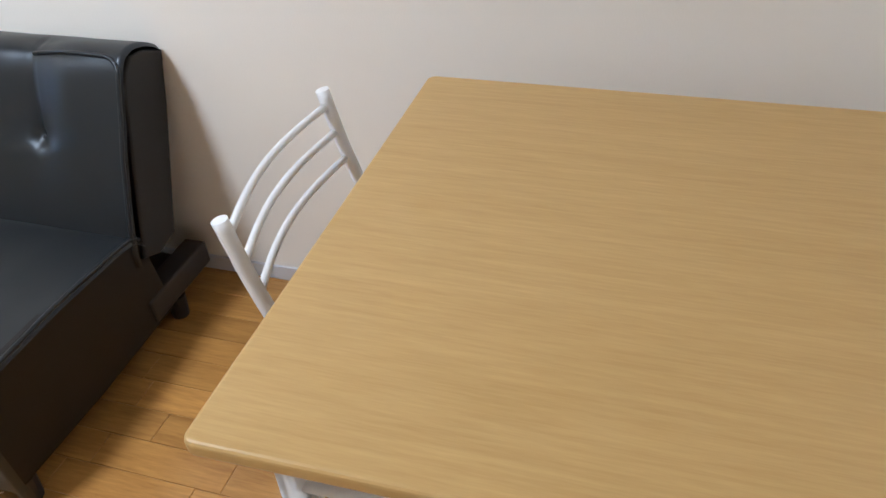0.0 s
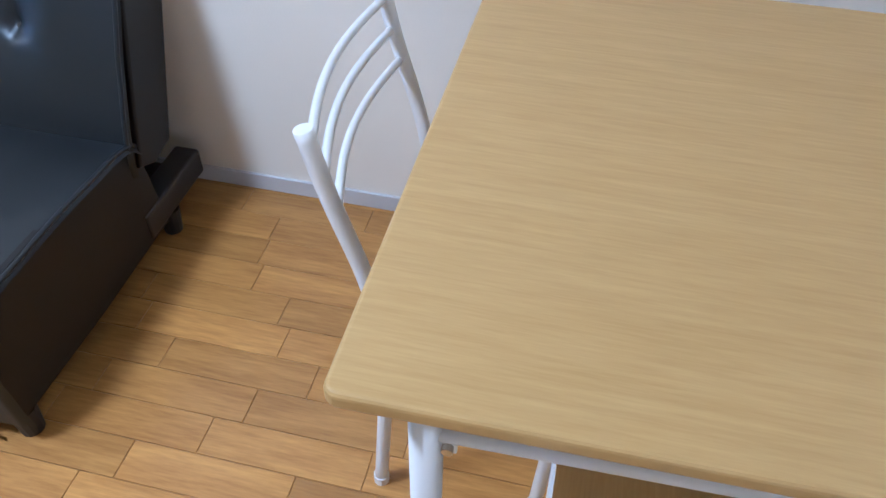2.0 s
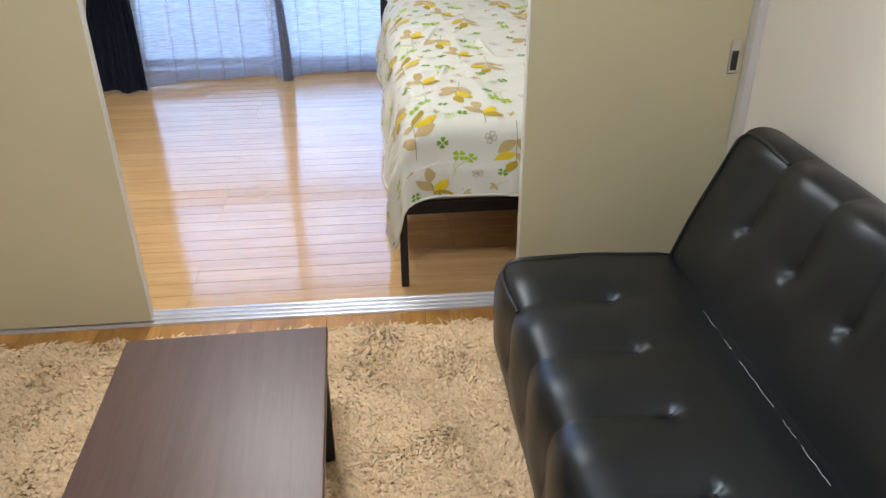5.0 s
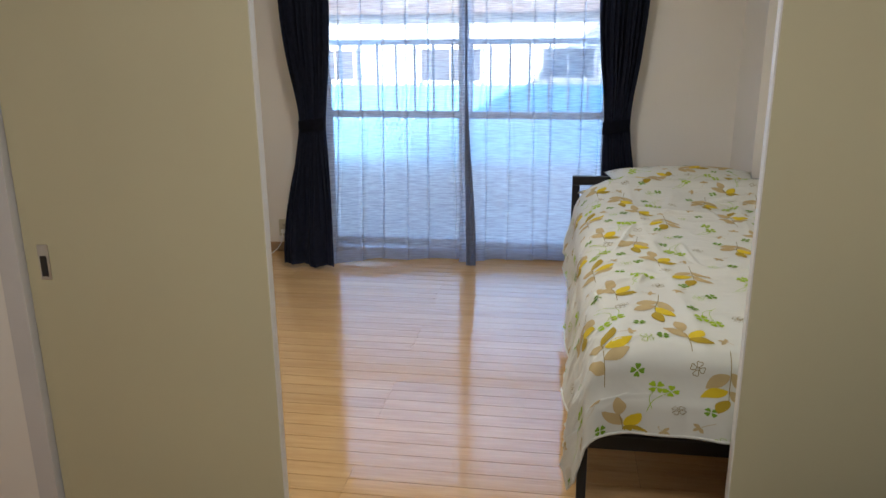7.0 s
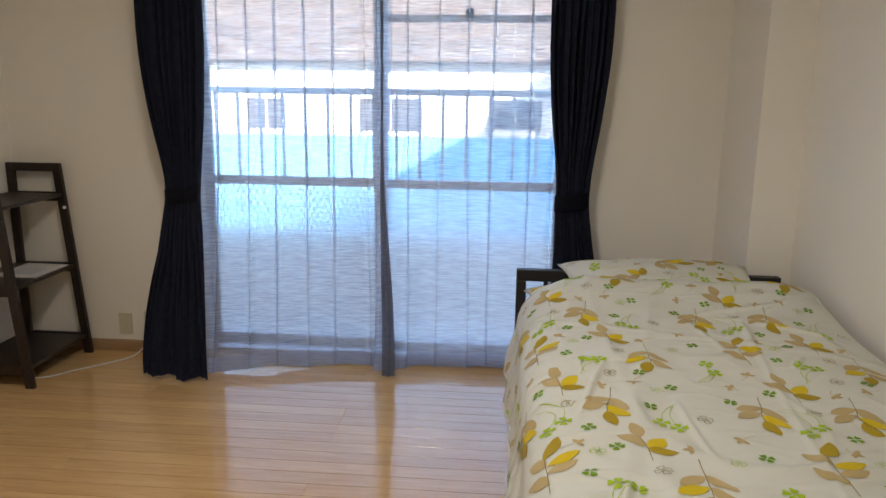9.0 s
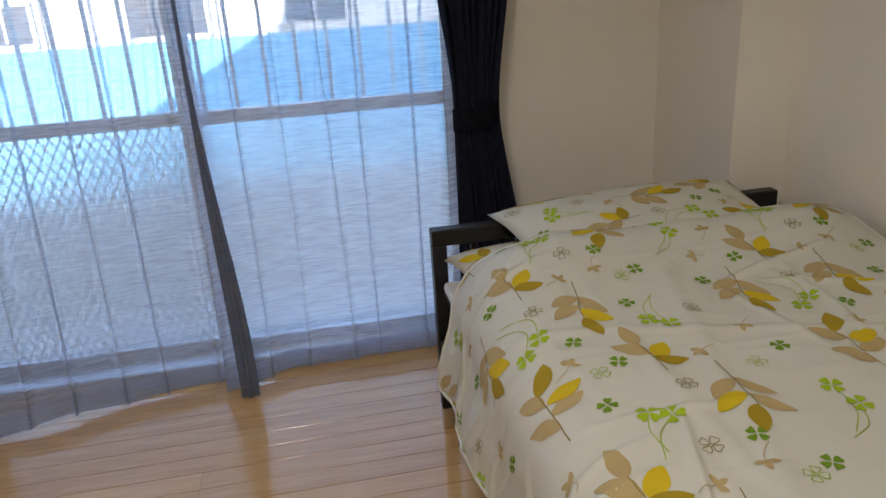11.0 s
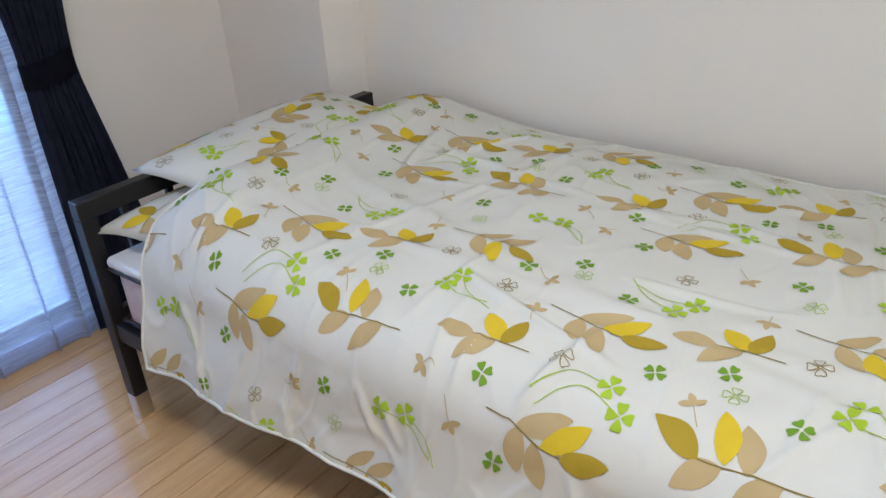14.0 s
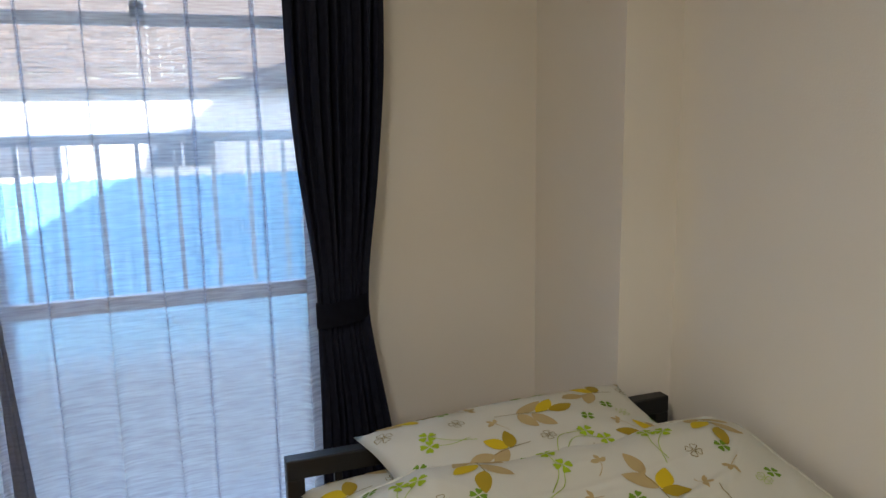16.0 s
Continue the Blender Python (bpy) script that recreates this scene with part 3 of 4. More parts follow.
part("foot_rail", box(BL + 0.02, BRX - 0.02, BF + 0.015, BF + 0.045, 0.265, 0.31, 0.003), M_BLACK, bed)
for k in range(9):
    y = 0.25 + k * 0.22
    part("slat", box(BL + 0.036, BRX - 0.036, y - 0.02, y + 0.02, 0.265, 0.285), M_BLACK, bed)
part("middle_leg", tube([(-0.52, 1.1, 0.0), (-0.52, 1.1, 0.265)], 0.015, 10), M_BLACK, bed)
mat_t = thing("mattress", "quilted pale pink mattress on the bed frame", "mattress")
part("body", box(BL + 0.03, BRX - 0.02, 0.12, BH - 0.06, 0.287, 0.475, 0.035, 4), M_MATT, mat_t, smooth=True)
for z in (0.31, 0.455):
    xa, xb, ya, yb = BL + 0.026, BRX - 0.016, 0.116, BH - 0.056
    part("piping", tube([(xa, ya, z), (xb, ya, z), (xb, yb, z), (xa, yb, z), (xa, ya, z)], 0.006, 6), M_RUBBER, mat_t)
part("fitted_sheet", box(BL + 0.02, BRX - 0.01, 0.112, BH - 0.052, 0.458, 0.488, 0.014, 3), M_SHEET, mat_t, smooth=True)

# duvet: a sheet in its own cloth coordinates (a across from the wall, b along from the head), laid over the bed
DX1, DXE, DYH, DYF = 0.035, -1.005, 2.01, 0.065
crease_rng = random.Random(11)
CREASES = []
for k in range(64):
    turn_c = crease_rng.uniform(0, math.pi) if k < 24 else crease_rng.gauss(0.2, 0.6)
    CREASES.append((crease_rng.uniform(0.05, 1.0) if k < 24 else crease_rng.uniform(0.92, 1.27), crease_rng.uniform(0.05, 2.15), math.cos(turn_c), math.sin(turn_c), crease_rng.uniform(0.05, 0.22), crease_rng.uniform(0.004, 0.012)))
PRESS = ((0.17, 0.05), (0.49, -0.08), (0.82, -0.12), (1.14, 0.10), (1.47, -0.06), (1.80, 0.05))
def duvet_point(a, b, lift=0.0):
    """a: metres of cloth from the wall side; b: metres of cloth from the head end."""
    wide, long = DX1 - DXE, DYH - DYF
    over, foot = max(0.0, a - wide + 0.09), max(0.0, b - long + 0.07)
    x = DX1 - min(a, wide - 0.09)
    y = DYH - min(b, long - 0.07)
    def bend(s, r, flare):
        if s <= 0:
            return 0.0, 0.0
        q = r * math.pi / 2
        if s < q:
            return r * math.sin(s / r), r * (1 - math.cos(s / r))
        return r + (s - q) * flare, r + (s - q) * 0.98
    ox, dx = bend(over, 0.09, 0.17)
    oy, dy = bend(foot, 0.07, 0.04)
    fold = sstep(0.11, 0.25, foot) * (1 - sstep(1.0, 1.16, a))
    dy *= 1 - 0.24 * fold
    oy += 0.015 * fold
    drop = math.hypot(dx, dy)
    x -= ox
    y -= oy - 0.26 * max(0.0, a - 1.04) * sstep(-0.05, 0.4, b)
    puff = 0.055 * sstep(-0.25, 0.22, a) * sstep(-0.05, 0.3, wide - a + 0.12) * sstep(0.0, 0.25, b + 0.16)
    head = (0.055 * math.exp(-(b / 0.17) ** 2) + 0.032 * math.exp(-(b / 0.42) ** 2)) * sstep(-0.14, 0.05, a) * sstep(0.0, 0.4, wide - a + 0.10)
    z = 0.545 + puff + head - 0.018 * sstep(0.2, 1.9, b) - drop
    flat = 1.0 / (1.0 + 12 * drop)
    rip = 0.010 * noise.noise((a * 2.6, b * 1.7, 0.3)) + 0.006 * noise.noise((a * 7, b * 5, 2.0))
    rip += 0.0045 * math.exp(-((a - 0.30 - 0.10 * b) / 0.010) ** 2) * sstep(0.1, 0.3, b) + 0.0045 * math.exp(-((b - 0.62 + 0.25 * a) / 0.012) ** 2) + 0.004 * math.exp(-((b - 1.22 - 0.2 * a) / 0.010) ** 2) + 0.006 * abs(noise.noise((a * 3.1 + 4, b * 2.3, 5.0)))
    rip += 0.007 * math.exp(-((a - 0.55 - 0.22 * b) / 0.025) ** 2) * sstep(0.0, 0.4, b) + 0.005 * math.exp(-((a - 0.80 + 0.03 * b) / 0.02) ** 2)
    for line, lean in PRESS:
        rip += 0.0048 * math.exp(-((b - line - lean * (a - 1.0)) / 0.006) ** 2) * (0.35 + 0.65 * sstep(0.8, 1.1, a)) * max(0.0, 0.7 + noise.noise((a * 3, line * 9, 1.0)))
    for k in range(2):
        w = abs(noise.noise((a * 2.2 + 9 * k, b * 1.6 - 5 * k, 8.0 + k)))
        rip += 0.009 * math.exp(-(w / 0.04) ** 2) * max(0.0, noise.noise((a * 1.7, b * 1.9, 3.0 + k)) + 0.25)
    for ca, cb, cos_c, sin_c, half, deep in CREASES:
        da, db = a - ca, b - cb
        along = da * cos_c + db * sin_c
        if abs(along) < half:
            off = (db * cos_c - da * sin_c + 0.02 * noise.noise((along * 4, ca, cb))) / 0.009
            if abs(off) < 4:
                rip += deep * (1 - (along / half) ** 2) * (1 - 0.6 * off) * math.exp(-off * off)
    fine = abs(noise.noise((a * 6 + b * 3, b * 11 - a * 2, 20.0)))
    rip += (0.0012 + 0.0018 * sstep(0.85, 1.08, a)) * math.exp(-(fine / 0.09) ** 2)
    z += rip * (0.3 + 0.7 * flat)
    x -= rip * 1.0 * sstep(0.06, 0.15, dx)
    hang = sstep(0.06, 0.25, dx)
    x += hang * (0.009 * math.sin(b * 11 + 1.5 * math.sin(b * 4)) + 0.003 * math.sin(b * 29)) * sstep(0, 0.2, dx)
    hang2 = sstep(0.05, 0.25, dy)
    y += hang2 * (0.012 * math.sin(a * 15) + 0.006 * math.sin(a * 37 + 2 * b))
    return Vector((x - lift * sstep(0.0, 0.09, dx), y - lift * sstep(0.0, 0.07, dy), z + lift * (1 - sstep(0.05, 0.12, drop))))


DA, DB, D0 = 1.285, 2.21, -0.045
NA, NB = 230, 400
DGRID = np.array([[duvet_point(DA * i / NA, D0 + (DB - D0) * j / NB) for j in range(NB + 1)] for i in range(NA + 1)])
DNORM = np.cross(np.gradient(DGRID, axis=0), np.gradient(DGRID, axis=1))
DNORM /= np.linalg.norm(DNORM, axis=2, keepdims=True)
def on_duvet(a, b, lift=0.0):
    """The place on the laid cloth of the cloth coordinates a, b; None beyond its hems."""
    if not (0.004 < a < DA - 0.004 and D0 + 0.004 < b < DB - 0.004):
        return None
    u, v = a / DA * NA, (b - D0) / (DB - D0) * NB
    i, j = min(NA - 1, int(u)), min(NB - 1, int(v))
    u, v = u - i, v - j
    out = [(g[i, j] * (1 - u) + g[i + 1, j] * u) * (1 - v) + (g[i, j + 1] * (1 - u) + g[i + 1, j + 1] * u) * v for g in (DGRID, DNORM)]
    return out[0] + out[1] * (lift + 0.0006)


duvet = thing("duvet", "white duvet printed with yellow leaves and green clovers", "duvet")
part("cover", sheet(NA, NB, lambda u, v: DGRID[round(u * NA), round(v * NB)]), M_DUVET, duvet, smooth=True)
rim = [(0, k * 5) for k in range(81)][::-1] + [(k * 5, 0) for k in range(1, 47)] + [(NA, k * 5) for k in range(1, 81)] + [(NA - k * 5, NB) for k in range(1, 47)]
part("hem", tube([DGRID[a, b] for a, b in rim], 0.004, 6), M_DUVET, duvet, smooth=True)


def pillow_point(u, v, half, cx, cy, cz, sx, sy, sz, turn, tilt):
    """Both faces of a pillow; u and v from -1 to 1."""
    e = (1 - abs(u) ** 3.2) * (1 - abs(v) ** 3.2)
    z = half * sz * max(0.0, e) ** 0.55
    pinch = 1 + 0.05 * (u * v) ** 2 - 0.05 * (1 - abs(u * v))
    p = Vector((u * sx * pinch, v * sy * pinch, z + 0.008 * noise.noise((u * 2, v * 2, cx))))
    return pose(cx, cy, cz, tilt, 0, turn) @ p


def pillow(name, label, *place):
    c = thing(name, label, "pillow", group="pillows")
    bm = sheet(40, 28, lambda u, v: pillow_point(2 * u - 1, 2 * v - 1, 1, *place))
    under = sheet(40, 28, lambda u, v: pillow_point(2 * u - 1, 2 * v - 1, -0.6, *place))
    for f in under.faces:
        bm.faces.new([bm.verts.new(v.co) for v in reversed(f.verts)])
    under.free()
    bmesh.ops.remove_doubles(bm, verts=bm.verts[:], dist=0.0005)
    part("case", bm, M_DUVET, c, smooth=True)
    return c


PIL_UP = (-0.46, 2.085, 0.622, 0.36, 0.20, 0.070, 4, 10)
PIL_LO = (-0.485, 2.09, 0.540, 0.485, 0.160, 0.068, -1, 2)
pil_lo = pillow("pillow", "flat white pillow with leaf print under the other one", *PIL_LO)
pil_up = pillow("pillow", "plump white pillow with leaf and clover print", *PIL_UP)

# ---- sofa ----
sofa = thing("sofa", "black tufted leatherette sofa bed against the wall", "sofa")
SY0, SY1, STEP = -2.015, -0.307, 0.211
SEAMS = [-1.784 + STEP * k for k in range(7)]

def profile(points, n):
    """Equal steps along a rounded line through points: place and outward normal."""
    p = smooth_path([(x, 0, z) for x, z in points], 12)
    d = [0.0]
    for a, b in zip(p, p[1:]):
        d.append(d[-1] + (b - a).length)
    out = []
    for k in range(n + 1):
        s = d[-1] * k / n
        j = max(1, next((i for i in range(1, len(d)) if d[i] >= s - 1e-9), len(d) - 1))
        t = (s - d[j - 1]) / max(1e-9, d[j] - d[j - 1])
        q = p[j - 1].lerp(p[j], t)
        dirn = (p[j] - p[j - 1]).normalized()
        out.append((q, Vector((-dirn.z, 0, dirn.x)), s))
    return out


def cushion(points, n, button_s, seam_from, seam_to, depth, rim, fold):
    """A tufted cushion: the profile drawn along y, with dimples at the buttons and seams between."""
    prof = profile(points, n)
    def f(u, v):
        q, nor, s = prof[round(u * n)]
        y = SY0 + (SY1 - SY0) * v
        off = 0.0
        for ys in SEAMS:
            dy = y - ys
            along = sstep(seam_from - 0.04, seam_from + 0.03, s) * (1 - sstep(seam_to - 0.02, seam_to + 0.03, s))
            off -= 0.003 * along * math.exp(-(dy / 0.007) ** 2) + 0.009 * along * math.exp(-(dy / 0.055) ** 2)
            r2 = dy * dy + (s - button_s) ** 2
            ahead = (s - button_s) * fold
            if ahead > 0:
                off -= 0.6 * depth * math.exp(-(dy / (0.009 + 0.12 * ahead)) ** 2 - ahead / 0.045)
            off += 0.0012 * math.exp(-r2 / 0.035 ** 2) * math.sin(5 * math.atan2(dy, s - button_s) + 9 * ys)
            off -= depth * math.exp(-r2 / 0.016 ** 2) + depth * 0.55 * math.exp(-(dy * dy / 0.05 ** 2 + (s - button_s) ** 2 / 0.085 ** 2))
        puffed = sstep(seam_from - 0.04, seam_from + 0.05, s) * (1 - sstep(seam_to - 0.10, seam_to + 0.02, s))
        off += 0.0035 * puffed * math.cos(2 * math.pi * (y - SEAMS[0]) / STEP + math.pi)
        edge = min(y - SY0, SY1 - y)
        if edge < rim:
            off -= rim * (1 - math.sqrt(max(0.0, 1 - (1 - edge / rim) ** 2)))
        off += 0.002 * noise.noise((s * 9, y * 7, 1.0))
        return Vector((q.x, y, q.z)) + nor * off
    return f, prof


seat_pts = [(-0.245, 0.285), (-0.29, 0.318), (-0.44, 0.330), (-0.60, 0.336), (-0.705, 0.331), (-0.752, 0.308), (-0.772, 0.26), (-0.775, 0.17), (-0.768, 0.062)]
seat_pts = list(reversed(seat_pts))
pr = profile(seat_pts, 70)
b_seat = next(s for q, nor, s in pr if q.x > -0.517 and q.z > 0.3)
f_seat, pr = cushion(seat_pts, 70, b_seat, 0.06, b_seat, 0.012, 0.014, -1)
part("seat_cushion", sheet(70, 240, f_seat), M_LEATHER, sofa, smooth=True)
back_pts = [(-0.290, 0.24), (-0.288, 0.29), (-0.240, 0.43), (-0.182, 0.58), (-0.148, 0.655), (-0.112, 0.680), (-0.060, 0.674), (-0.010, 0.645), (-0.004, 0.610)]
pb = profile(back_pts, 60)
b_back = next(s for q, nor, s in pb if q.z > 0.497)
f_back, pb = cushion(back_pts, 60, b_back, b_back, 0.52, 0.014, 0.008, 1)
part("backrest_cushion", sheet(60, 240, f_back), M_LEATHER, sofa, smooth=True)


def side_cap(prof, extra, y, out):
    bm = bmesh.new()
    ring = [(q.x, q.z) for q, nor, s in prof] + extra
    cx, cz = sum(p[0] for p in ring) / len(ring), sum(p[1] for p in ring) / len(ring)
    vs = [bm.verts.new((cx + (x - cx) * 0.975, y, cz + (z - cz) * 0.975)) for x, z in ring]
    f = bm.faces.new(vs)
    r = bmesh.ops.extrude_face_region(bm, geom=[f])
    for v in r["geom"]:
        if isinstance(v, bmesh.types.BMVert):
            v.co.y += out
    bmesh.ops.recalc_face_normals(bm, faces=bm.faces[:])
    return bm


seat_extra = [(-0.22, 0.062), (-0.5, 0.055)]
for y, o in ((SY0 + 0.010, 0.012), (SY1 - 0.010, -0.012)):
    part("seat_side", side_cap(pr, seat_extra, y, o), M_LEATHER2, sofa, "matt black side panel")
    s = 1 if o > 0 else -1
    for fun, prof, n, edge, turn in ((f_seat, pr, 70, -0.760, 0.04), (f_back, pb, 60, -0.135, -0.04)):
        total = prof[-1][2]
        se = next(d for q, nor, d in prof if q.x > edge and q.z > 0.3)
        ye, seam = (SY0 + 0.006, SEAMS[0]) if s > 0 else (SY1 - 0.006, SEAMS[-1])
        r = abs(turn)
        line = [(se, seam + (ye + s * r - seam) * k / 10) for k in range(11)]
        line += [(se + turn * (1 - math.cos(t)), ye + s * r * (1 - math.sin(t))) for t in (math.pi / 2 * k / 8 for k in range(1, 9))]
        last = total - 0.02 if turn > 0 else 0.06
        line += [(se + turn + (last - se - turn) * k / 40, ye) for k in range(1, 41)]
        pts = []
        for d, y in line:
            k = min(n - 1e-6, max(0.0, d / total * n))
            lo = fun(int(k) / n, (y - SY0) / (SY1 - SY0))
            hi = fun((int(k) + 1) / n, (y - SY0) / (SY1 - SY0))
            pts.append(tuple(lo.lerp(hi, k - int(k)) + prof[round(k)][1] * 0.001))
        part("piping", tube(pts, 0.005, 8), M_LEATHER, sofa, "raised seam piping", smooth=True)
outline = [(-0.270, 0.250), (-0.155, 0.606), (-0.136, 0.640), (-0.108, 0.664), (-0.065, 0.660), (-0.003, 0.634), (-0.040, 0.520), (-0.150, 0.238), (-0.215, 0.225)]
for y, deep in ((SY0 + 0.001, 0.05), (SY1 - 0.001, -0.05)):
    end = bmesh.new()
    face = end.faces.new([end.verts.new((x, y, z)) for x, z in outline])
    for v in bmesh.ops.extrude_face_region(end, geom=[face])["geom"]:
        if isinstance(v, bmesh.types.BMVert):
            v.co.y += deep
    bmesh.ops.recalc_face_normals(end, faces=end.faces[:])
    bmesh.ops.bevel(end, geom=[e for e in end.edges if abs(e.verts[0].co.y - y) < 1e-6 and abs(e.verts[1].co.y - y) < 1e-6], offset=0.006, segments=3, profile=0.5, affect='EDGES')
    part("backrest_side", end, M_LEATHER2, sofa, "matt black side panel")
rear = bmesh.new()
rv = [rear.verts.new((x, y, z)) for y in (SY0 + 0.05, SY1 - 0.05) for x, z in ((-0.012, 0.612), (-0.045, 0.52), (-0.155, 0.24), (-0.29, 0.24))]
for k in range(3):
    rear.faces.new((rv[k], rv[k + 1], rv[k + 5], rv[k + 4]))
part("backrest_rear", rear, M_LEATHER2, sofa)
for ys in SEAMS:
    for f, pf, bs, n in ((f_seat, pr, b_seat, 70), (f_back, pb, b_back, 60)):
        k = min(range(n + 1), key=lambda i: abs(pf[i][2] - bs))
        c = f(k / n, (ys - SY0) / (SY1 - SY0)) + pf[k][1] * 0.0005
        bm = bmesh.new()
        bmesh.ops.create_uvsphere(bm, u_segments=12, v_segments=8, radius=0.0068)
        for v in bm.verts:
            v.co.z *= 0.35
        bm.transform(Matrix.Translation(c) @ pf[k][1].to_track_quat('Z', 'Y').to_matrix().to_4x4())
        part("button", bm, M_LEATHER2, sofa, smooth=True)
part("base_frame", box(-0.74, -0.07, SY0 + 0.03, SY1 - 0.03, 0.05, 0.095, 0.01), M_RUBBER, sofa)
for y in (SY0 + 0.035, SY1 - 0.035):
    part("hinge_bracket", box(-0.30, -0.055, y - 0.03, y + 0.03, 0.075, 0.14, 0.006, 2), M_RUBBER, sofa, "black plastic hinge housing")
    for x in (-0.735, -0.19):
        part("foot", tube([(x, y, 0.0), (x, y, 0.066)], [0.021, 0.027], 14), M_RUBBER, sofa)
for ya, ln in ((-0.60, 0.07), (-0.72, 0.035), (-0.80, 0.15), (-0.99, 0.05), (-1.06, 0.10), (-1.22, 0.03)):
    pts = [(-0.307 + 0.004 * noise.noise((ya, k * 0.9, 0)), ya - ln * k / 8, 0.3225 + 0.0025 * noise.noise((ya, k * 0.8, 4))) for k in range(9)]
    part("lining", tube(smooth_path(pts, 3), 0.00045, 5), M_SHEET, sofa, "white lining showing in the fold")

# ---- dining table ----
TX0, TX1, TY0, TY1, TZ = -0.98, -0.203, LY0 + 0.008, -2.700, 0.723
table = thing("dining_table", "square wood-veneer dining table with white metal legs", "dining table")
bm = bmesh.new()
r, n = 0.014, 6
ring = []
for cx, cy, a0 in ((TX1 - r, TY1 - r, 0), (TX0 + r, TY1 - r, 90), (TX0 + r, TY0 + r, 180), (TX1 - r, TY0 + r, 270)):
    ring += [(cx + r * math.cos(radians(a0 + 90 * k / n)), cy + r * math.sin(radians(a0 + 90 * k / n))) for k in range(n + 1)]
f = bm.faces.new([bm.verts.new((x, y, TZ - 0.020)) for x, y in ring])
ext = bmesh.ops.extrude_face_region(bm, geom=[f])
for v in ext["geom"]:
    if isinstance(v, bmesh.types.BMVert):
        v.co.z = TZ
bmesh.ops.recalc_face_normals(bm, faces=bm.faces[:])
bmesh.ops.bevel(bm, geom=[e for e in bm.edges if abs(e.verts[0].co.z - e.verts[1].co.z) < 1e-6], offset=0.005, segments=3, profile=0.5, affect='EDGES')
for v in bm.verts:
    if v.co.x < -0.6:
        v.co.x += 0.014 * (TY1 - v.co.y) / (TY1 - TY0)
part("tabletop", bm, M_TOP, table)
legs = [(TX0 + 0.05, TY1 - 0.075), (TX0 + 0.062, TY0 + 0.105), (TX1 - 0.05, TY1 - 0.075), (TX1 - 0.05, TY0 + 0.125)]
for x, y in legs:
    leg = part("leg", tube([(x, y, 0.02), (x, y, TZ - 0.020)], 0.0165, 18), M_WHITE, table, smooth=True)
    part("foot_cap", tube([(x, y, 0.0), (x, y, 0.022)], 0.0178, 18), M_WHITE, leg)
for a, b in ((legs[0], legs[1]), (legs[2], legs[3])):
    part("apron_rail", tube([(*a, 0.619), (*b, 0.630)], 0.0098, 12), M_WHITE, table, smooth=True)
for y in (legs[0][1], legs[1][1]):
    part("apron_rail", tube([(legs[0][0] + 0.012 * (y < -3), y, 0.621), (legs[2][0], y, 0.621)], 0.0098, 12), M_WHITE, table, smooth=True)
for x, y in legs[:2]:
    s = -1 if y > -3 else 1
    part("gusset", box(x - 0.003, x + 0.003, y + min(s * 0.014, s * 0.030), y + max(s * 0.014, s * 0.030), 0.590, 0.614, 0.001, 1), M_WHITE, table)
    part("bolt", tube([(x - 0.002, y + s * 0.022, 0.601), (x - 0.010, y + s * 0.022, 0.601)], 0.0058, 10), M_STEEL, table)
# thin wire rack beneath the top
for y, lean in ((-2.831, -0.02), (-2.999, -0.03), (-3.128, 0.02)):
    part("wire", tube([(TX0 + 0.047, y, 0.640), (TX0 + 0.068, y + lean, 0.682), (TX0 + 0.10, y + lean, 0.692), (TX1 - 0.09, y + lean, 0.692), (TX1 - 0.055, y, 0.650)], 0.0022, 6), M_WHITE, table)

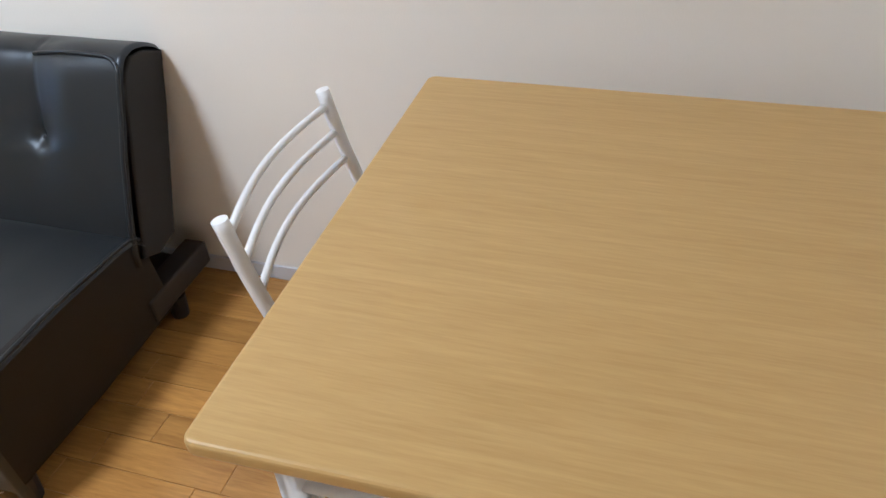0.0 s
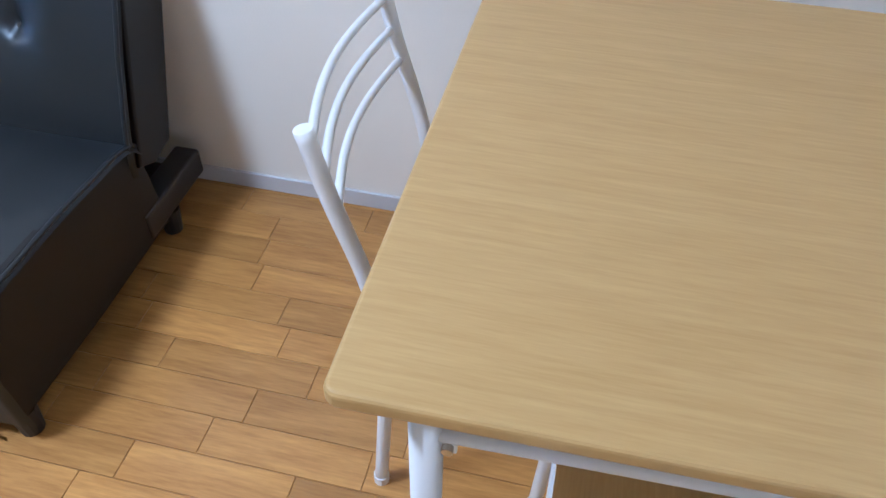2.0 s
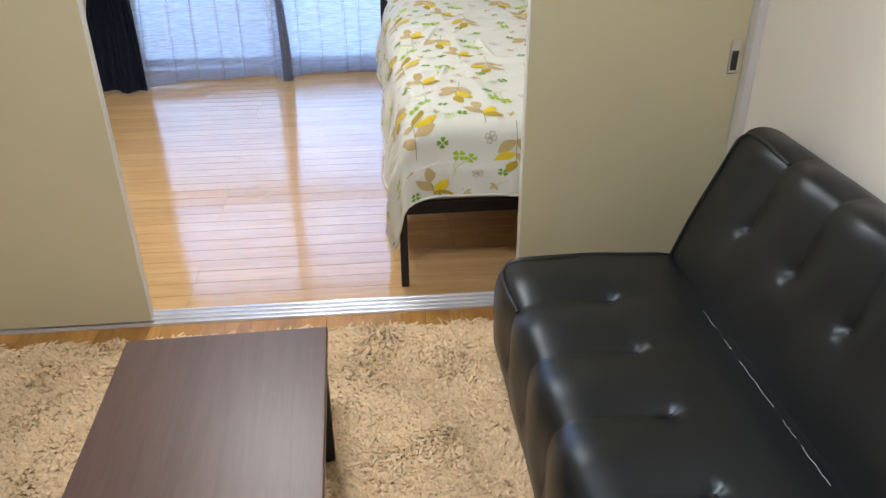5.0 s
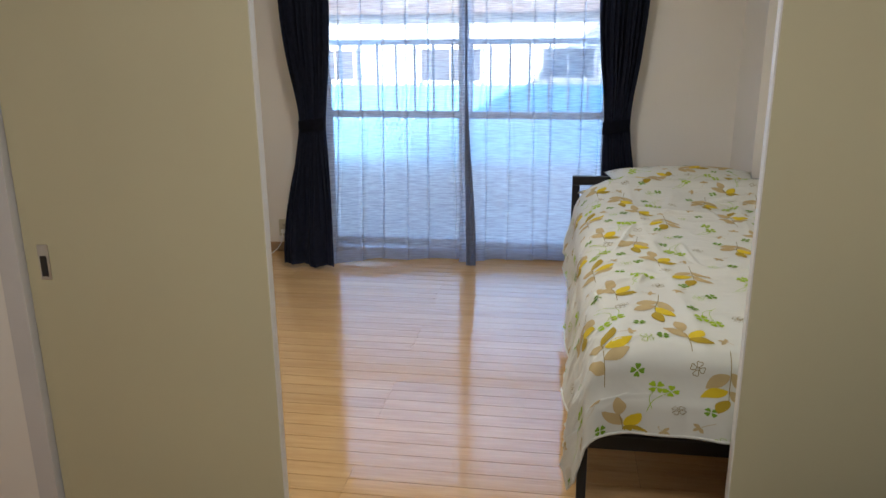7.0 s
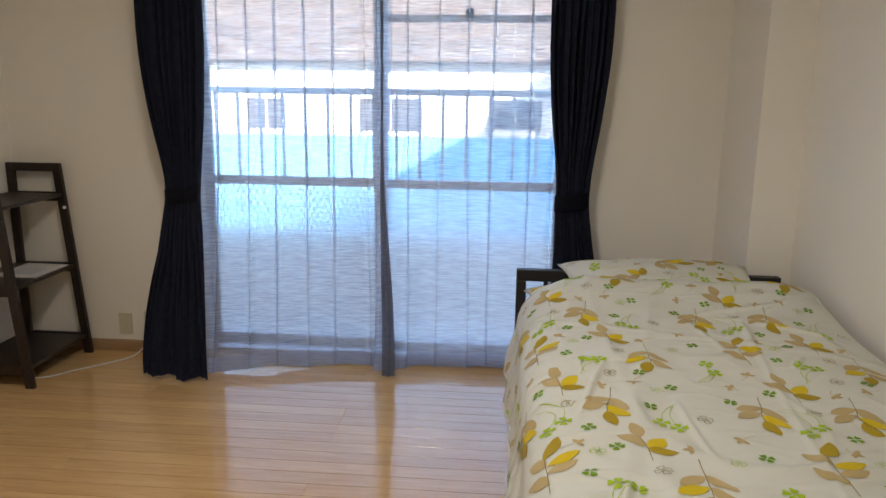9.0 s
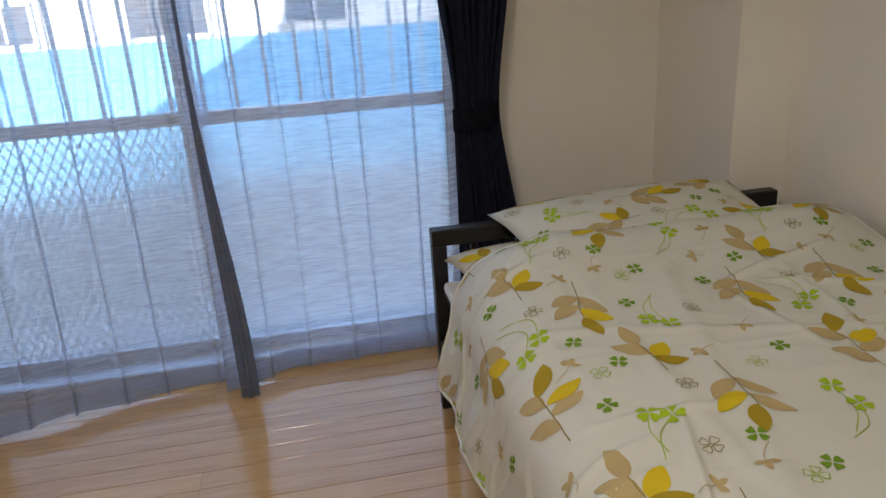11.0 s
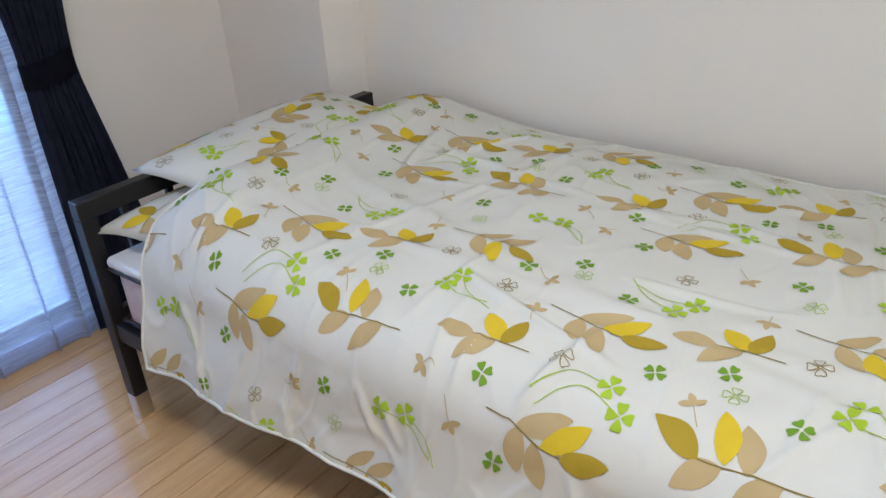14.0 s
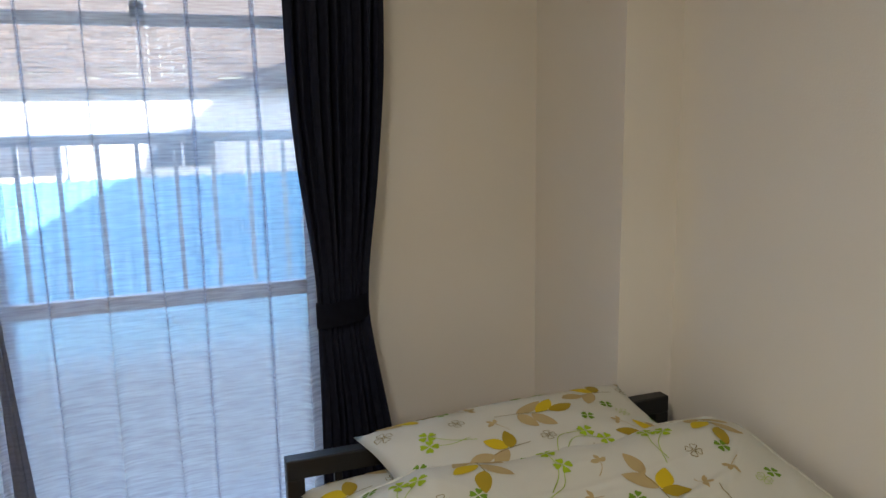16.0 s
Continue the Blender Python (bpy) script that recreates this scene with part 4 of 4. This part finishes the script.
# ---- chairs ----
def chair(m, label):
    """Seat in the middle of the local axes, backrest to local +y."""
    c = thing("dining_chair", label, "chair", m, group="dining chairs")
    def rounded(w, d, z0, z1, r):
        bm = bmesh.new()
        pts = []
        for cx, cy, a0 in ((w - r, d - r, 0), (-w + r, d - r, 90), (-w + r, -d + r, 180), (w - r, -d + r, 270)):
            pts += [(cx + r * math.cos(radians(a0 + 18 * k)), cy + r * math.sin(radians(a0 + 18 * k))) for k in range(6)]
        f = bm.faces.new([bm.verts.new((x, y, z0)) for x, y in pts])
        for v in bmesh.ops.extrude_face_region(bm, geom=[f])["geom"]:
            if isinstance(v, bmesh.types.BMVert):
                v.co.z = z1
        bmesh.ops.recalc_face_normals(bm, faces=bm.faces[:])
        return bm
    part("seat", rounded(0.178, 0.175, 0.425, 0.44, 0.02), M_TOP, c)
    for s in (-1, 1):
        x = 0.179 * s
        leg = part("back_post", tube(smooth_path([(x * 1.03, 0.20, 0.012), (x * 1.01, 0.185, 0.25), (x, 0.186, 0.42), (x, 0.20, 0.52), (x, 0.235, 0.65), (x, 0.255, 0.742)], 6), 0.0113, 14), M_WHITE, c, smooth=True)
        part("foot_cap", tube([(x * 1.03, 0.20, 0.0), (x * 1.03, 0.20, 0.02)], 0.0135, 12), M_WHITE, leg)
        leg = part("front_leg", tube(smooth_path([(x * 1.03, -0.20, 0.012), (x, -0.18, 0.25), (x * 0.96, -0.155, 0.405)], 6), 0.0115, 14), M_WHITE, c, smooth=True)
        part("foot_cap", tube([(x * 1.03, -0.20, 0.0), (x * 1.03, -0.20, 0.02)], 0.0135, 12), M_WHITE, leg)
        part("side_rail", tube([(x, 0.186, 0.40), (x * 0.96, -0.16, 0.402)], 0.009, 10), M_WHITE, c)
    for z, y in ((0.716, 0.25), (0.670, 0.24), (0.622, 0.228)):
        pts = [(-0.176 + 0.352 * k / 14, y + 0.026 * math.sin(math.pi * k / 14), z) for k in range(15)]
        part("back_rail", tube(pts, 0.0062, 10), M_WHITE, c, smooth=True)
    for y in (0.17, -0.15):
        part("cross_rail", tube([(-0.17, y, 0.40), (0.17, y, 0.40)], 0.008, 10), M_WHITE, c)
    return c


chair(pose(-0.489, -2.8225, 0, 0, 0, 3.0), "white tubular metal chair with a wood-veneer seat pushed under the table")
chair(pose(-0.872, -3.084, 0, 0, 0, 90), "white tubular metal chair with curved back rails at the table end")

# ---- coffee table ----
ct = thing("coffee_table", "low dark walnut coffee table on the shag rug", "coffee table", pose(-1.408, -1.06, 0, 0, 0, 1.5))
part("top", box(-0.215, 0.215, -0.40, 0.40, 0.355, 0.38, 0.003), M_WALNUT, ct)
for sx in (-1, 1):
    for sy in (-1, 1):
        x, y = sx * 0.195, sy * 0.355
        part("leg", box(x - 0.013, x + 0.013, y - 0.013, y + 0.013, 0.0, 0.355, 0.002), M_BLACK, ct)
    part("apron", box(sx * 0.195 - 0.008, sx * 0.195 + 0.008, -0.34, 0.34, 0.30, 0.355, 0.002), M_BLACK, ct)
part("apron", box(-0.175, 0.175, 0.347, 0.363, 0.30, 0.355, 0.002), M_BLACK, ct)
part("apron", box(-0.175, 0.175, -0.363, -0.347, 0.30, 0.355, 0.002), M_BLACK, ct)

# ---- shag rug ----
rug = thing("shag_rug", "beige long-pile shag rug before the sofa", "rug")
RX0, RX1, RY0, RY1 = -2.32, -0.735, -1.89, -0.165
part("backing", box(RX0, RX1, RY0, RY1, 0.001, 0.010, 0.003), M_RUG, rug)
rng = np.random.default_rng(4)
N = 100000
px, py = rng.uniform(RX0, RX1, N), rng.uniform(RY0, RY1, N)
clump = np.array([noise.noise((x * 9, y * 9, 0.0)) for x, y in zip(px, py)])
ang = 2 * np.pi * np.array([noise.noise((x * 5, y * 5, 4.0)) for x, y in zip(px, py)]) + rng.normal(0, 1.2, N)
ln = 0.038 * (1 + 0.3 * rng.standard_normal(N)).clip(0.5, 1.7)
hh = (0.028 + 0.005 * clump) * rng.uniform(0.75, 1.12, N)
wd = rng.uniform(0.0024, 0.0046, N)
dxy = np.stack([np.cos(ang), np.sin(ang)], 1)
nxy = np.stack([-dxy[:, 1], dxy[:, 0]], 1)
base = np.stack([px, py], 1)
mid, tip = base + dxy * (ln * 0.4)[:, None], base + dxy * ln[:, None]
lay = []
for c, z, w in ((base, np.full(N, 0.008), wd), (mid, hh, wd), (tip, hh * 0.75, wd * 0.5)):
    for s in (-1, 1):
        q = c + nxy * (w * s)[:, None]
        lay.append(np.stack([q[:, 0], q[:, 1], z + (s > 0) * w * 0.8], 1))
verts = np.stack(lay, 1).reshape(-1, 3)
ids = np.arange(N) * 6
faces = np.concatenate([np.stack([ids, ids + 1, ids + 3, ids + 2], 1), np.stack([ids + 2, ids + 3, ids + 5, ids + 4], 1)])
me = bpy.data.meshes.new("shag_wool")
me.from_pydata(verts.tolist(), [], faces.tolist())
me.materials.append(M_RUG)
pile = new("shag_wool", me)
pile.parent = rug
tagged(pile, "curled wool pile", kind="stuff")

# ---- wall outlets, cable, shelf ----
def outlet(name, m, label, round_hole=False):
    o = thing(name, label, "outlet", m)
    plate = part("cover_plate", box(-0.035, 0.035, -0.008, 0.0, -0.055, 0.055, 0.003), M_PLATE, o)
    if round_hole:
        part("socket", tube([(0, -0.007, -0.005), (0, -0.013, -0.005)], 0.007, 14), M_STEEL, o)
    else:
        for z in (-0.018, 0.018):
            s = part("socket", box(-0.014, 0.014, -0.0105, -0.008, z - 0.014, z + 0.014, 0.002), M_PLATE, o)
            for x in (-0.005, 0.005):
                part("slot", box(x - 0.001, x + 0.001, -0.0112, -0.0104, z - 0.005, z + 0.005), M_RUBBER, s)
    return o


outlet("wall_outlet", pose(0.0, -2.656, 0.163, 0, 0, -90), "cream double wall outlet near the dining table")
outlet("wall_outlet", pose(-2.848, WY, 0.158, 0, 0, 0), "cream wall outlet with a white plug beside the curtain")
outlet("antenna_outlet", pose(-2.985, WY, 0.147, 0, 0, 0), "cream antenna socket plate beside the curtain", True)
cable = thing("cable", "thin white power cable lying on the floor", "cable")
part("plug", box(-2.863, -2.833, WY - 0.035, WY - 0.011, 0.125, 0.15, 0.004), M_CABLE, cable)
part("cord", tube(smooth_path([(-2.85, WY - 0.034, 0.13), (-2.86, WY - 0.06, 0.06), (-2.91, WY - 0.1, 0.008), (-3.0, 2.60, 0.004), (-3.10, 2.50, 0.004), (-3.16, 2.42, 0.004), (-3.25, 2.38, 0.004)], 8), 0.0032, 8), M_CABLE, cable, smooth=True)
shelf = thing("ladder_shelf", "dark brown wooden ladder shelf with three shelves", "shelf")
for y in (2.285, 2.76):
    part("back_leg", box(-3.505, -3.465, y - 0.010, y + 0.010, 0.0, 0.965, 0.002), M_SHELF, shelf)
    bm = box(-3.27, -3.23, y - 0.010, y + 0.010, 0.0, 0.965)
    for v in bm.verts:
        v.co.x += (0.965 - v.co.z) * 0.085
    part("front_leg", bm, M_SHELF, shelf)
    part("top_rail", box(-3.465, -3.27, y - 0.010, y + 0.010, 0.925, 0.965, 0.002), M_SHELF, shelf)
    for z in (0.82, 0.465, 0.10):
        x1 = -3.27 + (0.965 - z) * 0.085
        part("side_rail", box(-3.465, x1, y - 0.010, y + 0.010, z - 0.04, z + 0.005, 0.002), M_SHELF, shelf)
for z in (0.82, 0.465, 0.10):
    x1 = -3.24 + (0.965 - z) * 0.085
    part("shelf_board", box(-3.505, x1, 2.2955, 2.7495, z - 0.016, z, 0.002), M_SHELF, shelf)
part("screw_cap", tube([(-3.22, 2.7495, 0.75), (-3.22, 2.745, 0.75)], 0.008, 12), M_WHITE, shelf)
doc = thing("leaflet", "grey and white printed leaflet lying on the shelf", "leaflet")
part("page", box(-3.42, -3.21, 2.46, 2.72, 0.466, 0.470), M_PAPER, doc)
part("page", box(-3.38, -3.26, 2.50, 2.62, 0.4705, 0.4715), M_CONC, doc)

# ---- floor boards ----
def board(name, w, l, h=0.012, b=0.0012):
    me = bpy.data.meshes.new(name)
    bm = box(0, w, 0, l, -h, 0)
    top = [e for e in bm.edges if abs(e.verts[0].co.z) < 1e-6 and abs(e.verts[1].co.z) < 1e-6]
    bmesh.ops.bevel(bm, geom=top, offset=b, segments=1, affect='EDGES')
    bm.to_mesh(me)
    bm.free()
    return me


floor_l = thing("floor_living", "warm brown staggered wooden plank floor", "floor", kind="structure")
W, L = 0.0777, 0.31
me = board("plank", W - 0.0008, L - 0.0008)
me.materials.append(M_OAK)
rest = bmesh.new()
x = -0.0145 - W
while x > LX - W:
    y = LY0 - L * random.random()
    while y < -0.05:
        if x > -1.45 and y > LY0 and y + L < -0.044 and y < -1.5:
            o = new("plank", me)
            o.parent = floor_l
            o.location = (x, y, 0)
        else:
            box(max(x, LX), x + W - 0.0008, max(y, LY0), min(y + L, -0.044) - 0.0008, -0.012, 0, bm=rest)
        y += L
    x -= W
for k in range(12):
    box(-0.0145, 0.0, LY0 + k * L, min(-0.044, LY0 - 0.0008 + (k + 1) * L), -0.012, 0, bm=rest)
tagged(part("edge_planks", rest, M_OAK, floor_l), kind="stuff")
floor_b = thing("floor_bedroom", "glossy light brown wooden board floor", "floor", kind="structure")
SW, SL = 0.078, 1.818
lengths = {}
for j in range(38):
    y = 0.051 - SW + j * SW
    if y + SW > 2.86:
        break
    g = int((y + 0.01 - 0.051 + 4 * 0.312) // 0.312)
    x = -1.715 - 2 * SL + (0 if g % 2 == 0 else 0.909)
    while x < BR:
        xa, xb = max(x, BX), min(x + SL - 0.0008, BR)
        if xb - xa > 0.01:
            key = round(xb - xa, 4)
            if key not in lengths:
                lengths[key] = board("board", key, SW - 0.0022, 0.012, 0.0004)
                lengths[key].materials.append(M_BEECH)
            o = new("board", lengths[key])
            o.parent = floor_b
            o.location = (xa, y, 0)
        x += SL


# ---- printed motifs of the bed linen ----
def heart(t, r):
    """Outline of one clover leaf: narrow at the middle of the clover, notched at the outer end."""
    q = 2 * math.pi * t
    u = 0.5 - 0.5 * math.cos(q)
    notch = 0.16 * math.exp(-((t - 0.5) / 0.07) ** 2)
    return r * (0.12 + 0.9 * u - notch), r * 0.40 * math.sin(q) * (0.35 + 1.0 * u)


class Print:
    """Collects the motifs of one cloth, colour by colour. Places are (along, across) the cloth; on() lays them on it."""
    def __init__(self, on):
        self.on, self.bms = on, {}

    def faces(self, mat, lift, points, polygons):
        if mat.name not in self.bms:
            self.bms[mat.name] = (bmesh.new(), mat)
        bm = self.bms[mat.name][0]
        vs = []
        for p, q in points:
            c = self.on(q, p, lift)
            vs.append(None if c is None else bm.verts.new(c))
        for poly in polygons:
            if all(vs[k] is not None for k in poly):
                bm.faces.new([vs[k] for k in poly])

    def leaf(self, mat, p, q, p1, q1, width, lift):
        """A pointed leaf from (p, q) to its tip, a little bent."""
        dp, dq = p1 - p, q1 - q
        pts = []
        for k in range(13):
            t = k / 12
            w = width * 0.5 * max(0.03, math.sin(math.pi * t ** 0.9) ** 0.75)
            d = math.hypot(dp, dq)
            for s in (-1, -0.5, 0, 0.5, 1):
                off = w * s / d + 0.05 * math.sin(math.pi * t)
                pts.append((p + dp * t - dq * off, q + dq * t + dp * off))
        self.faces(mat, lift, pts, [(k * 5 + s, k * 5 + s + 5, k * 5 + s + 6, k * 5 + s + 1) for k in range(12) for s in range(4)])

    def line(self, mat, pts, w, lift=0.0013):
        out = []
        for k, (p, q) in enumerate(pts):
            (p0, q0), (p1, q1) = pts[max(0, k - 1)], pts[min(len(pts) - 1, k + 1)]
            d = math.hypot(p1 - p0, q1 - q0) or 1.0
            out += [(p - (q1 - q0) / d * w, q + (p1 - p0) / d * w), (p + (q1 - q0) / d * w, q - (p1 - p0) / d * w)]
        self.faces(mat, lift, out, [(k * 2, k * 2 + 2, k * 2 + 3, k * 2 + 1) for k in range(len(pts) - 1)])

    def sprig(self, kind, p, q, turn=0.0, size=1.0):
        """One spray of leaves; (p, q) is the free end of its stem."""
        stem, leaves = SPRIGS[kind]
        c, s = math.cos(radians(turn)) * size, math.sin(radians(turn)) * size
        def at(x, y):
            return p + x * c - y * s, q + x * s + y * c
        for k, (mat, x, y, x1, y1, w) in enumerate(leaves):
            self.leaf(mat, *at(x, y), *at(x1, y1), w * size, 0.0006 + 0.00015 * k)
        self.line(M_LINE, [at(v.x, v.y) for v in smooth_path([(x, y, 0) for x, y in ((0, 0),) + stem], 4)], 0.0010 * size, 0.0015)

    def clover(self, mat, p, q, r, outline=0.0):
        ang = (p * 53 + q * 37) % 1.57
        for k in range(4):
            ca, sa = math.cos(ang + k * math.pi / 2), math.sin(ang + k * math.pi / 2)
            pts = [(p + ca * u - sa * v, q + sa * u + ca * v) for u, v in (heart(j / 16, r) for j in range(16))]
            if outline:
                self.line(mat, pts + pts[:1], outline)
            else:
                self.faces(mat, 0.0009, pts + [(p + ca * r * 0.55, q + sa * r * 0.55)], [(16, j, (j + 1) % 16) for j in range(16)])

    def pair(self, p, q, p1, q1, tail_p, tail_q, bend):
        """Two lime clovers whose long bent stems meet the same way."""
        for k, (x, y) in enumerate(((p, q), (p1, q1))):
            self.clover(M_LIME, x, y, 0.0225)
            ex, ey = tail_p + 0.012 * k, tail_q + 0.012 * k
            mx, my = (x + ex) / 2 - (ey - y) * bend, (y + ey) / 2 + (ex - x) * bend
            self.line(M_LIME, [(v.x, v.y) for v in smooth_path([(x, y, 0), (mx, my, 0), (ex, ey, 0)], 6)], 0.0008)

    def sprout(self, p, q):
        ang = (p * 29 + q * 41) % 6.28
        for k in range(3):
            self.leaf(M_TAN, p, q, p + 0.021 * math.cos(ang + k * 1.3), q + 0.021 * math.sin(ang + k * 1.3), 0.011, 0.0007)
        self.line(M_TAN, [(p - math.cos(ang + 1.3) * 0.009 * t, q - math.sin(ang + 1.3 + 0.2 * t) * 0.009 * t) for t in range(5)], 0.0008)

    def finish(self, parent):
        for bm, mat in self.bms.values():
            bmesh.ops.recalc_face_normals(bm, faces=bm.faces[:])
            tagged(part("printed_motif", bm, mat, parent, "printed leaf and clover pattern", smooth=True), kind="stuff")


SPRIGS = {
    "drooping": (((0.061, 0.009), (0.106, 0.022), (0.142, 0.025)),
                 ((M_TAN, 0.061, 0.009, 0.082, 0.074, 0.037), (M_TAN, 0.059, 0.006, 0.142, -0.026, 0.034), (M_TAN, 0.092, 0.021, 0.130, 0.083, 0.036),
                  (M_YEL, 0.106, 0.021, 0.172, -0.026, 0.034), (M_OLIVE, 0.140, 0.025, 0.213, 0.012, 0.034))),
    "tuft": (((-0.054, 0.002), (-0.100, 0.012)),
             ((M_TAN, -0.098, 0.012, -0.166, 0.021, 0.034), (M_TAN, -0.061, 0.002, -0.112, 0.060, 0.034), (M_YEL, -0.058, -0.001, -0.102, -0.042, 0.038),
              (M_OLIVE, -0.052, 0.003, -0.036, -0.060, 0.033))),
    "fan": (((0.060, 0.001), (0.110, 0.003), (0.145, 0.004)),
            ((M_TAN, 0.058, 0.000, 0.112, -0.052, 0.030), (M_TAN, 0.108, 0.001, 0.165, -0.052, 0.031), (M_TAN, 0.064, 0.003, 0.108, 0.060, 0.034),
             (M_YEL, 0.108, 0.005, 0.140, 0.072, 0.034), (M_OLIVE, 0.140, 0.004, 0.205, 0.030, 0.035))),
    "spray": (((-0.040, 0.001), (-0.090, 0.003), (-0.147, 0.006)),
              ((M_TAN, -0.080, 0.004, -0.104, -0.062, 0.036), (M_TAN, -0.115, 0.005, -0.172, 0.046, 0.034), (M_TAN, -0.040, 0.001, -0.094, 0.054, 0.034),
               (M_YEL, -0.113, 0.001, -0.136, -0.070, 0.035), (M_OLIVE, -0.147, 0.006, -0.219, -0.028, 0.037))),
}
# one repeat of the cloth, 0.664 m along and 0.585 m across
ALONG, ACROSS = 0.664, 0.585
REPEAT_SPRIGS = (("drooping", 0.222, 1.038), ("drooping", 0.217, 0.816), ("tuft", 0.247, 0.938), ("tuft", 0.590, 0.776), ("fan", 0.580, 0.683), ("spray", 0.688, 0.992))
REPEAT_GREEN = ((0.197, 1.000), (0.437, 0.893), (0.530, 0.842), (0.322, 0.734), (0.203, 0.662), (0.645, 0.911), (0.122, 0.729), (0.262, 1.114), (0.555, 1.122))
REPEAT_LIME = ((0.393, 0.947, 0.424, 0.985, 0.284, 1.000, 0.28), (0.400, 0.723, 0.425, 0.688, 0.302, 0.668, -0.12), (0.692, 0.862, 0.704, 0.826, 0.788, 0.872, 0.12), (0.690, 1.116, 0.745, 1.105, 0.812, 1.165, -0.15))
REPEAT_OUTLINE = ((0.301, 0.930), (0.382, 0.620), (0.634, 0.764), (0.123, 0.806))
REPEAT_PALE = ((0.552, 0.885), (0.220, 0.700), (0.590, 0.605))
REPEAT_SPROUT = ((0.202, 0.842), (0.180, 0.752), (0.170, 1.085), (0.507, 0.926), (0.472, 0.562), (0.540, 0.686), (0.090, 1.022))


def lay_print(cloth, rows, columns):
    """The repeats of the cloth from rows (along) and columns (across)."""
    for i in rows:
        for j in columns:
            dp, dq = i * ALONG, j * ACROSS
            for kind, p, q in REPEAT_SPRIGS:
                cloth.sprig(kind, p + dp, q + dq)
            for p, q in REPEAT_GREEN:
                cloth.clover(M_GREEN, p + dp, q + dq, 0.0190)
            for p, q, p1, q1, ep, eq, bend in REPEAT_LIME:
                cloth.pair(p + dp, q + dq, p1 + dp, q1 + dq, ep + dp, eq + dq, bend)
            for p, q in REPEAT_OUTLINE:
                cloth.clover(M_LINE, p + dp, q + dq, 0.0195, 0.0008)
            for p, q in REPEAT_PALE:
                cloth.clover(M_LIME, p + dp, q + dq, 0.0190, 0.0007)
            for p, q in REPEAT_SPROUT:
                cloth.sprout(p + dp, q + dq)


cover_print = Print(on_duvet)
lay_print(cover_print, range(-1, 4), range(-2, 2))
cover_print.finish(duvet)


def on_pillow(place, shift_a, shift_b):
    """The same cloth cut for a pillow case: a runs to the foot of the bed, b along the head."""
    def on(a, b, lift=0.0):
        u, v = (b - shift_b) / place[3], -(a - shift_a) / place[4]
        if abs(u) > 0.985 or abs(v) > 0.985:
            return None
        c = pillow_point(u, v, 1, *place)
        e = pillow_point(u + 0.01, v, 1, *place) - c
        f = pillow_point(u, v + 0.01, 1, *place) - c
        return c + e.cross(f).normalized() * (lift + 0.0006)
    return on


for place, shift_a, shift_b, owner in ((PIL_UP, 0.90, 0.30, pil_up), (PIL_LO, 0.98, 0.62, pil_lo)):
    case_print = Print(on_pillow(place, shift_a, shift_b))
    lay_print(case_print, range(-1, 2), range(-1, 2))
    case_print.finish(owner)
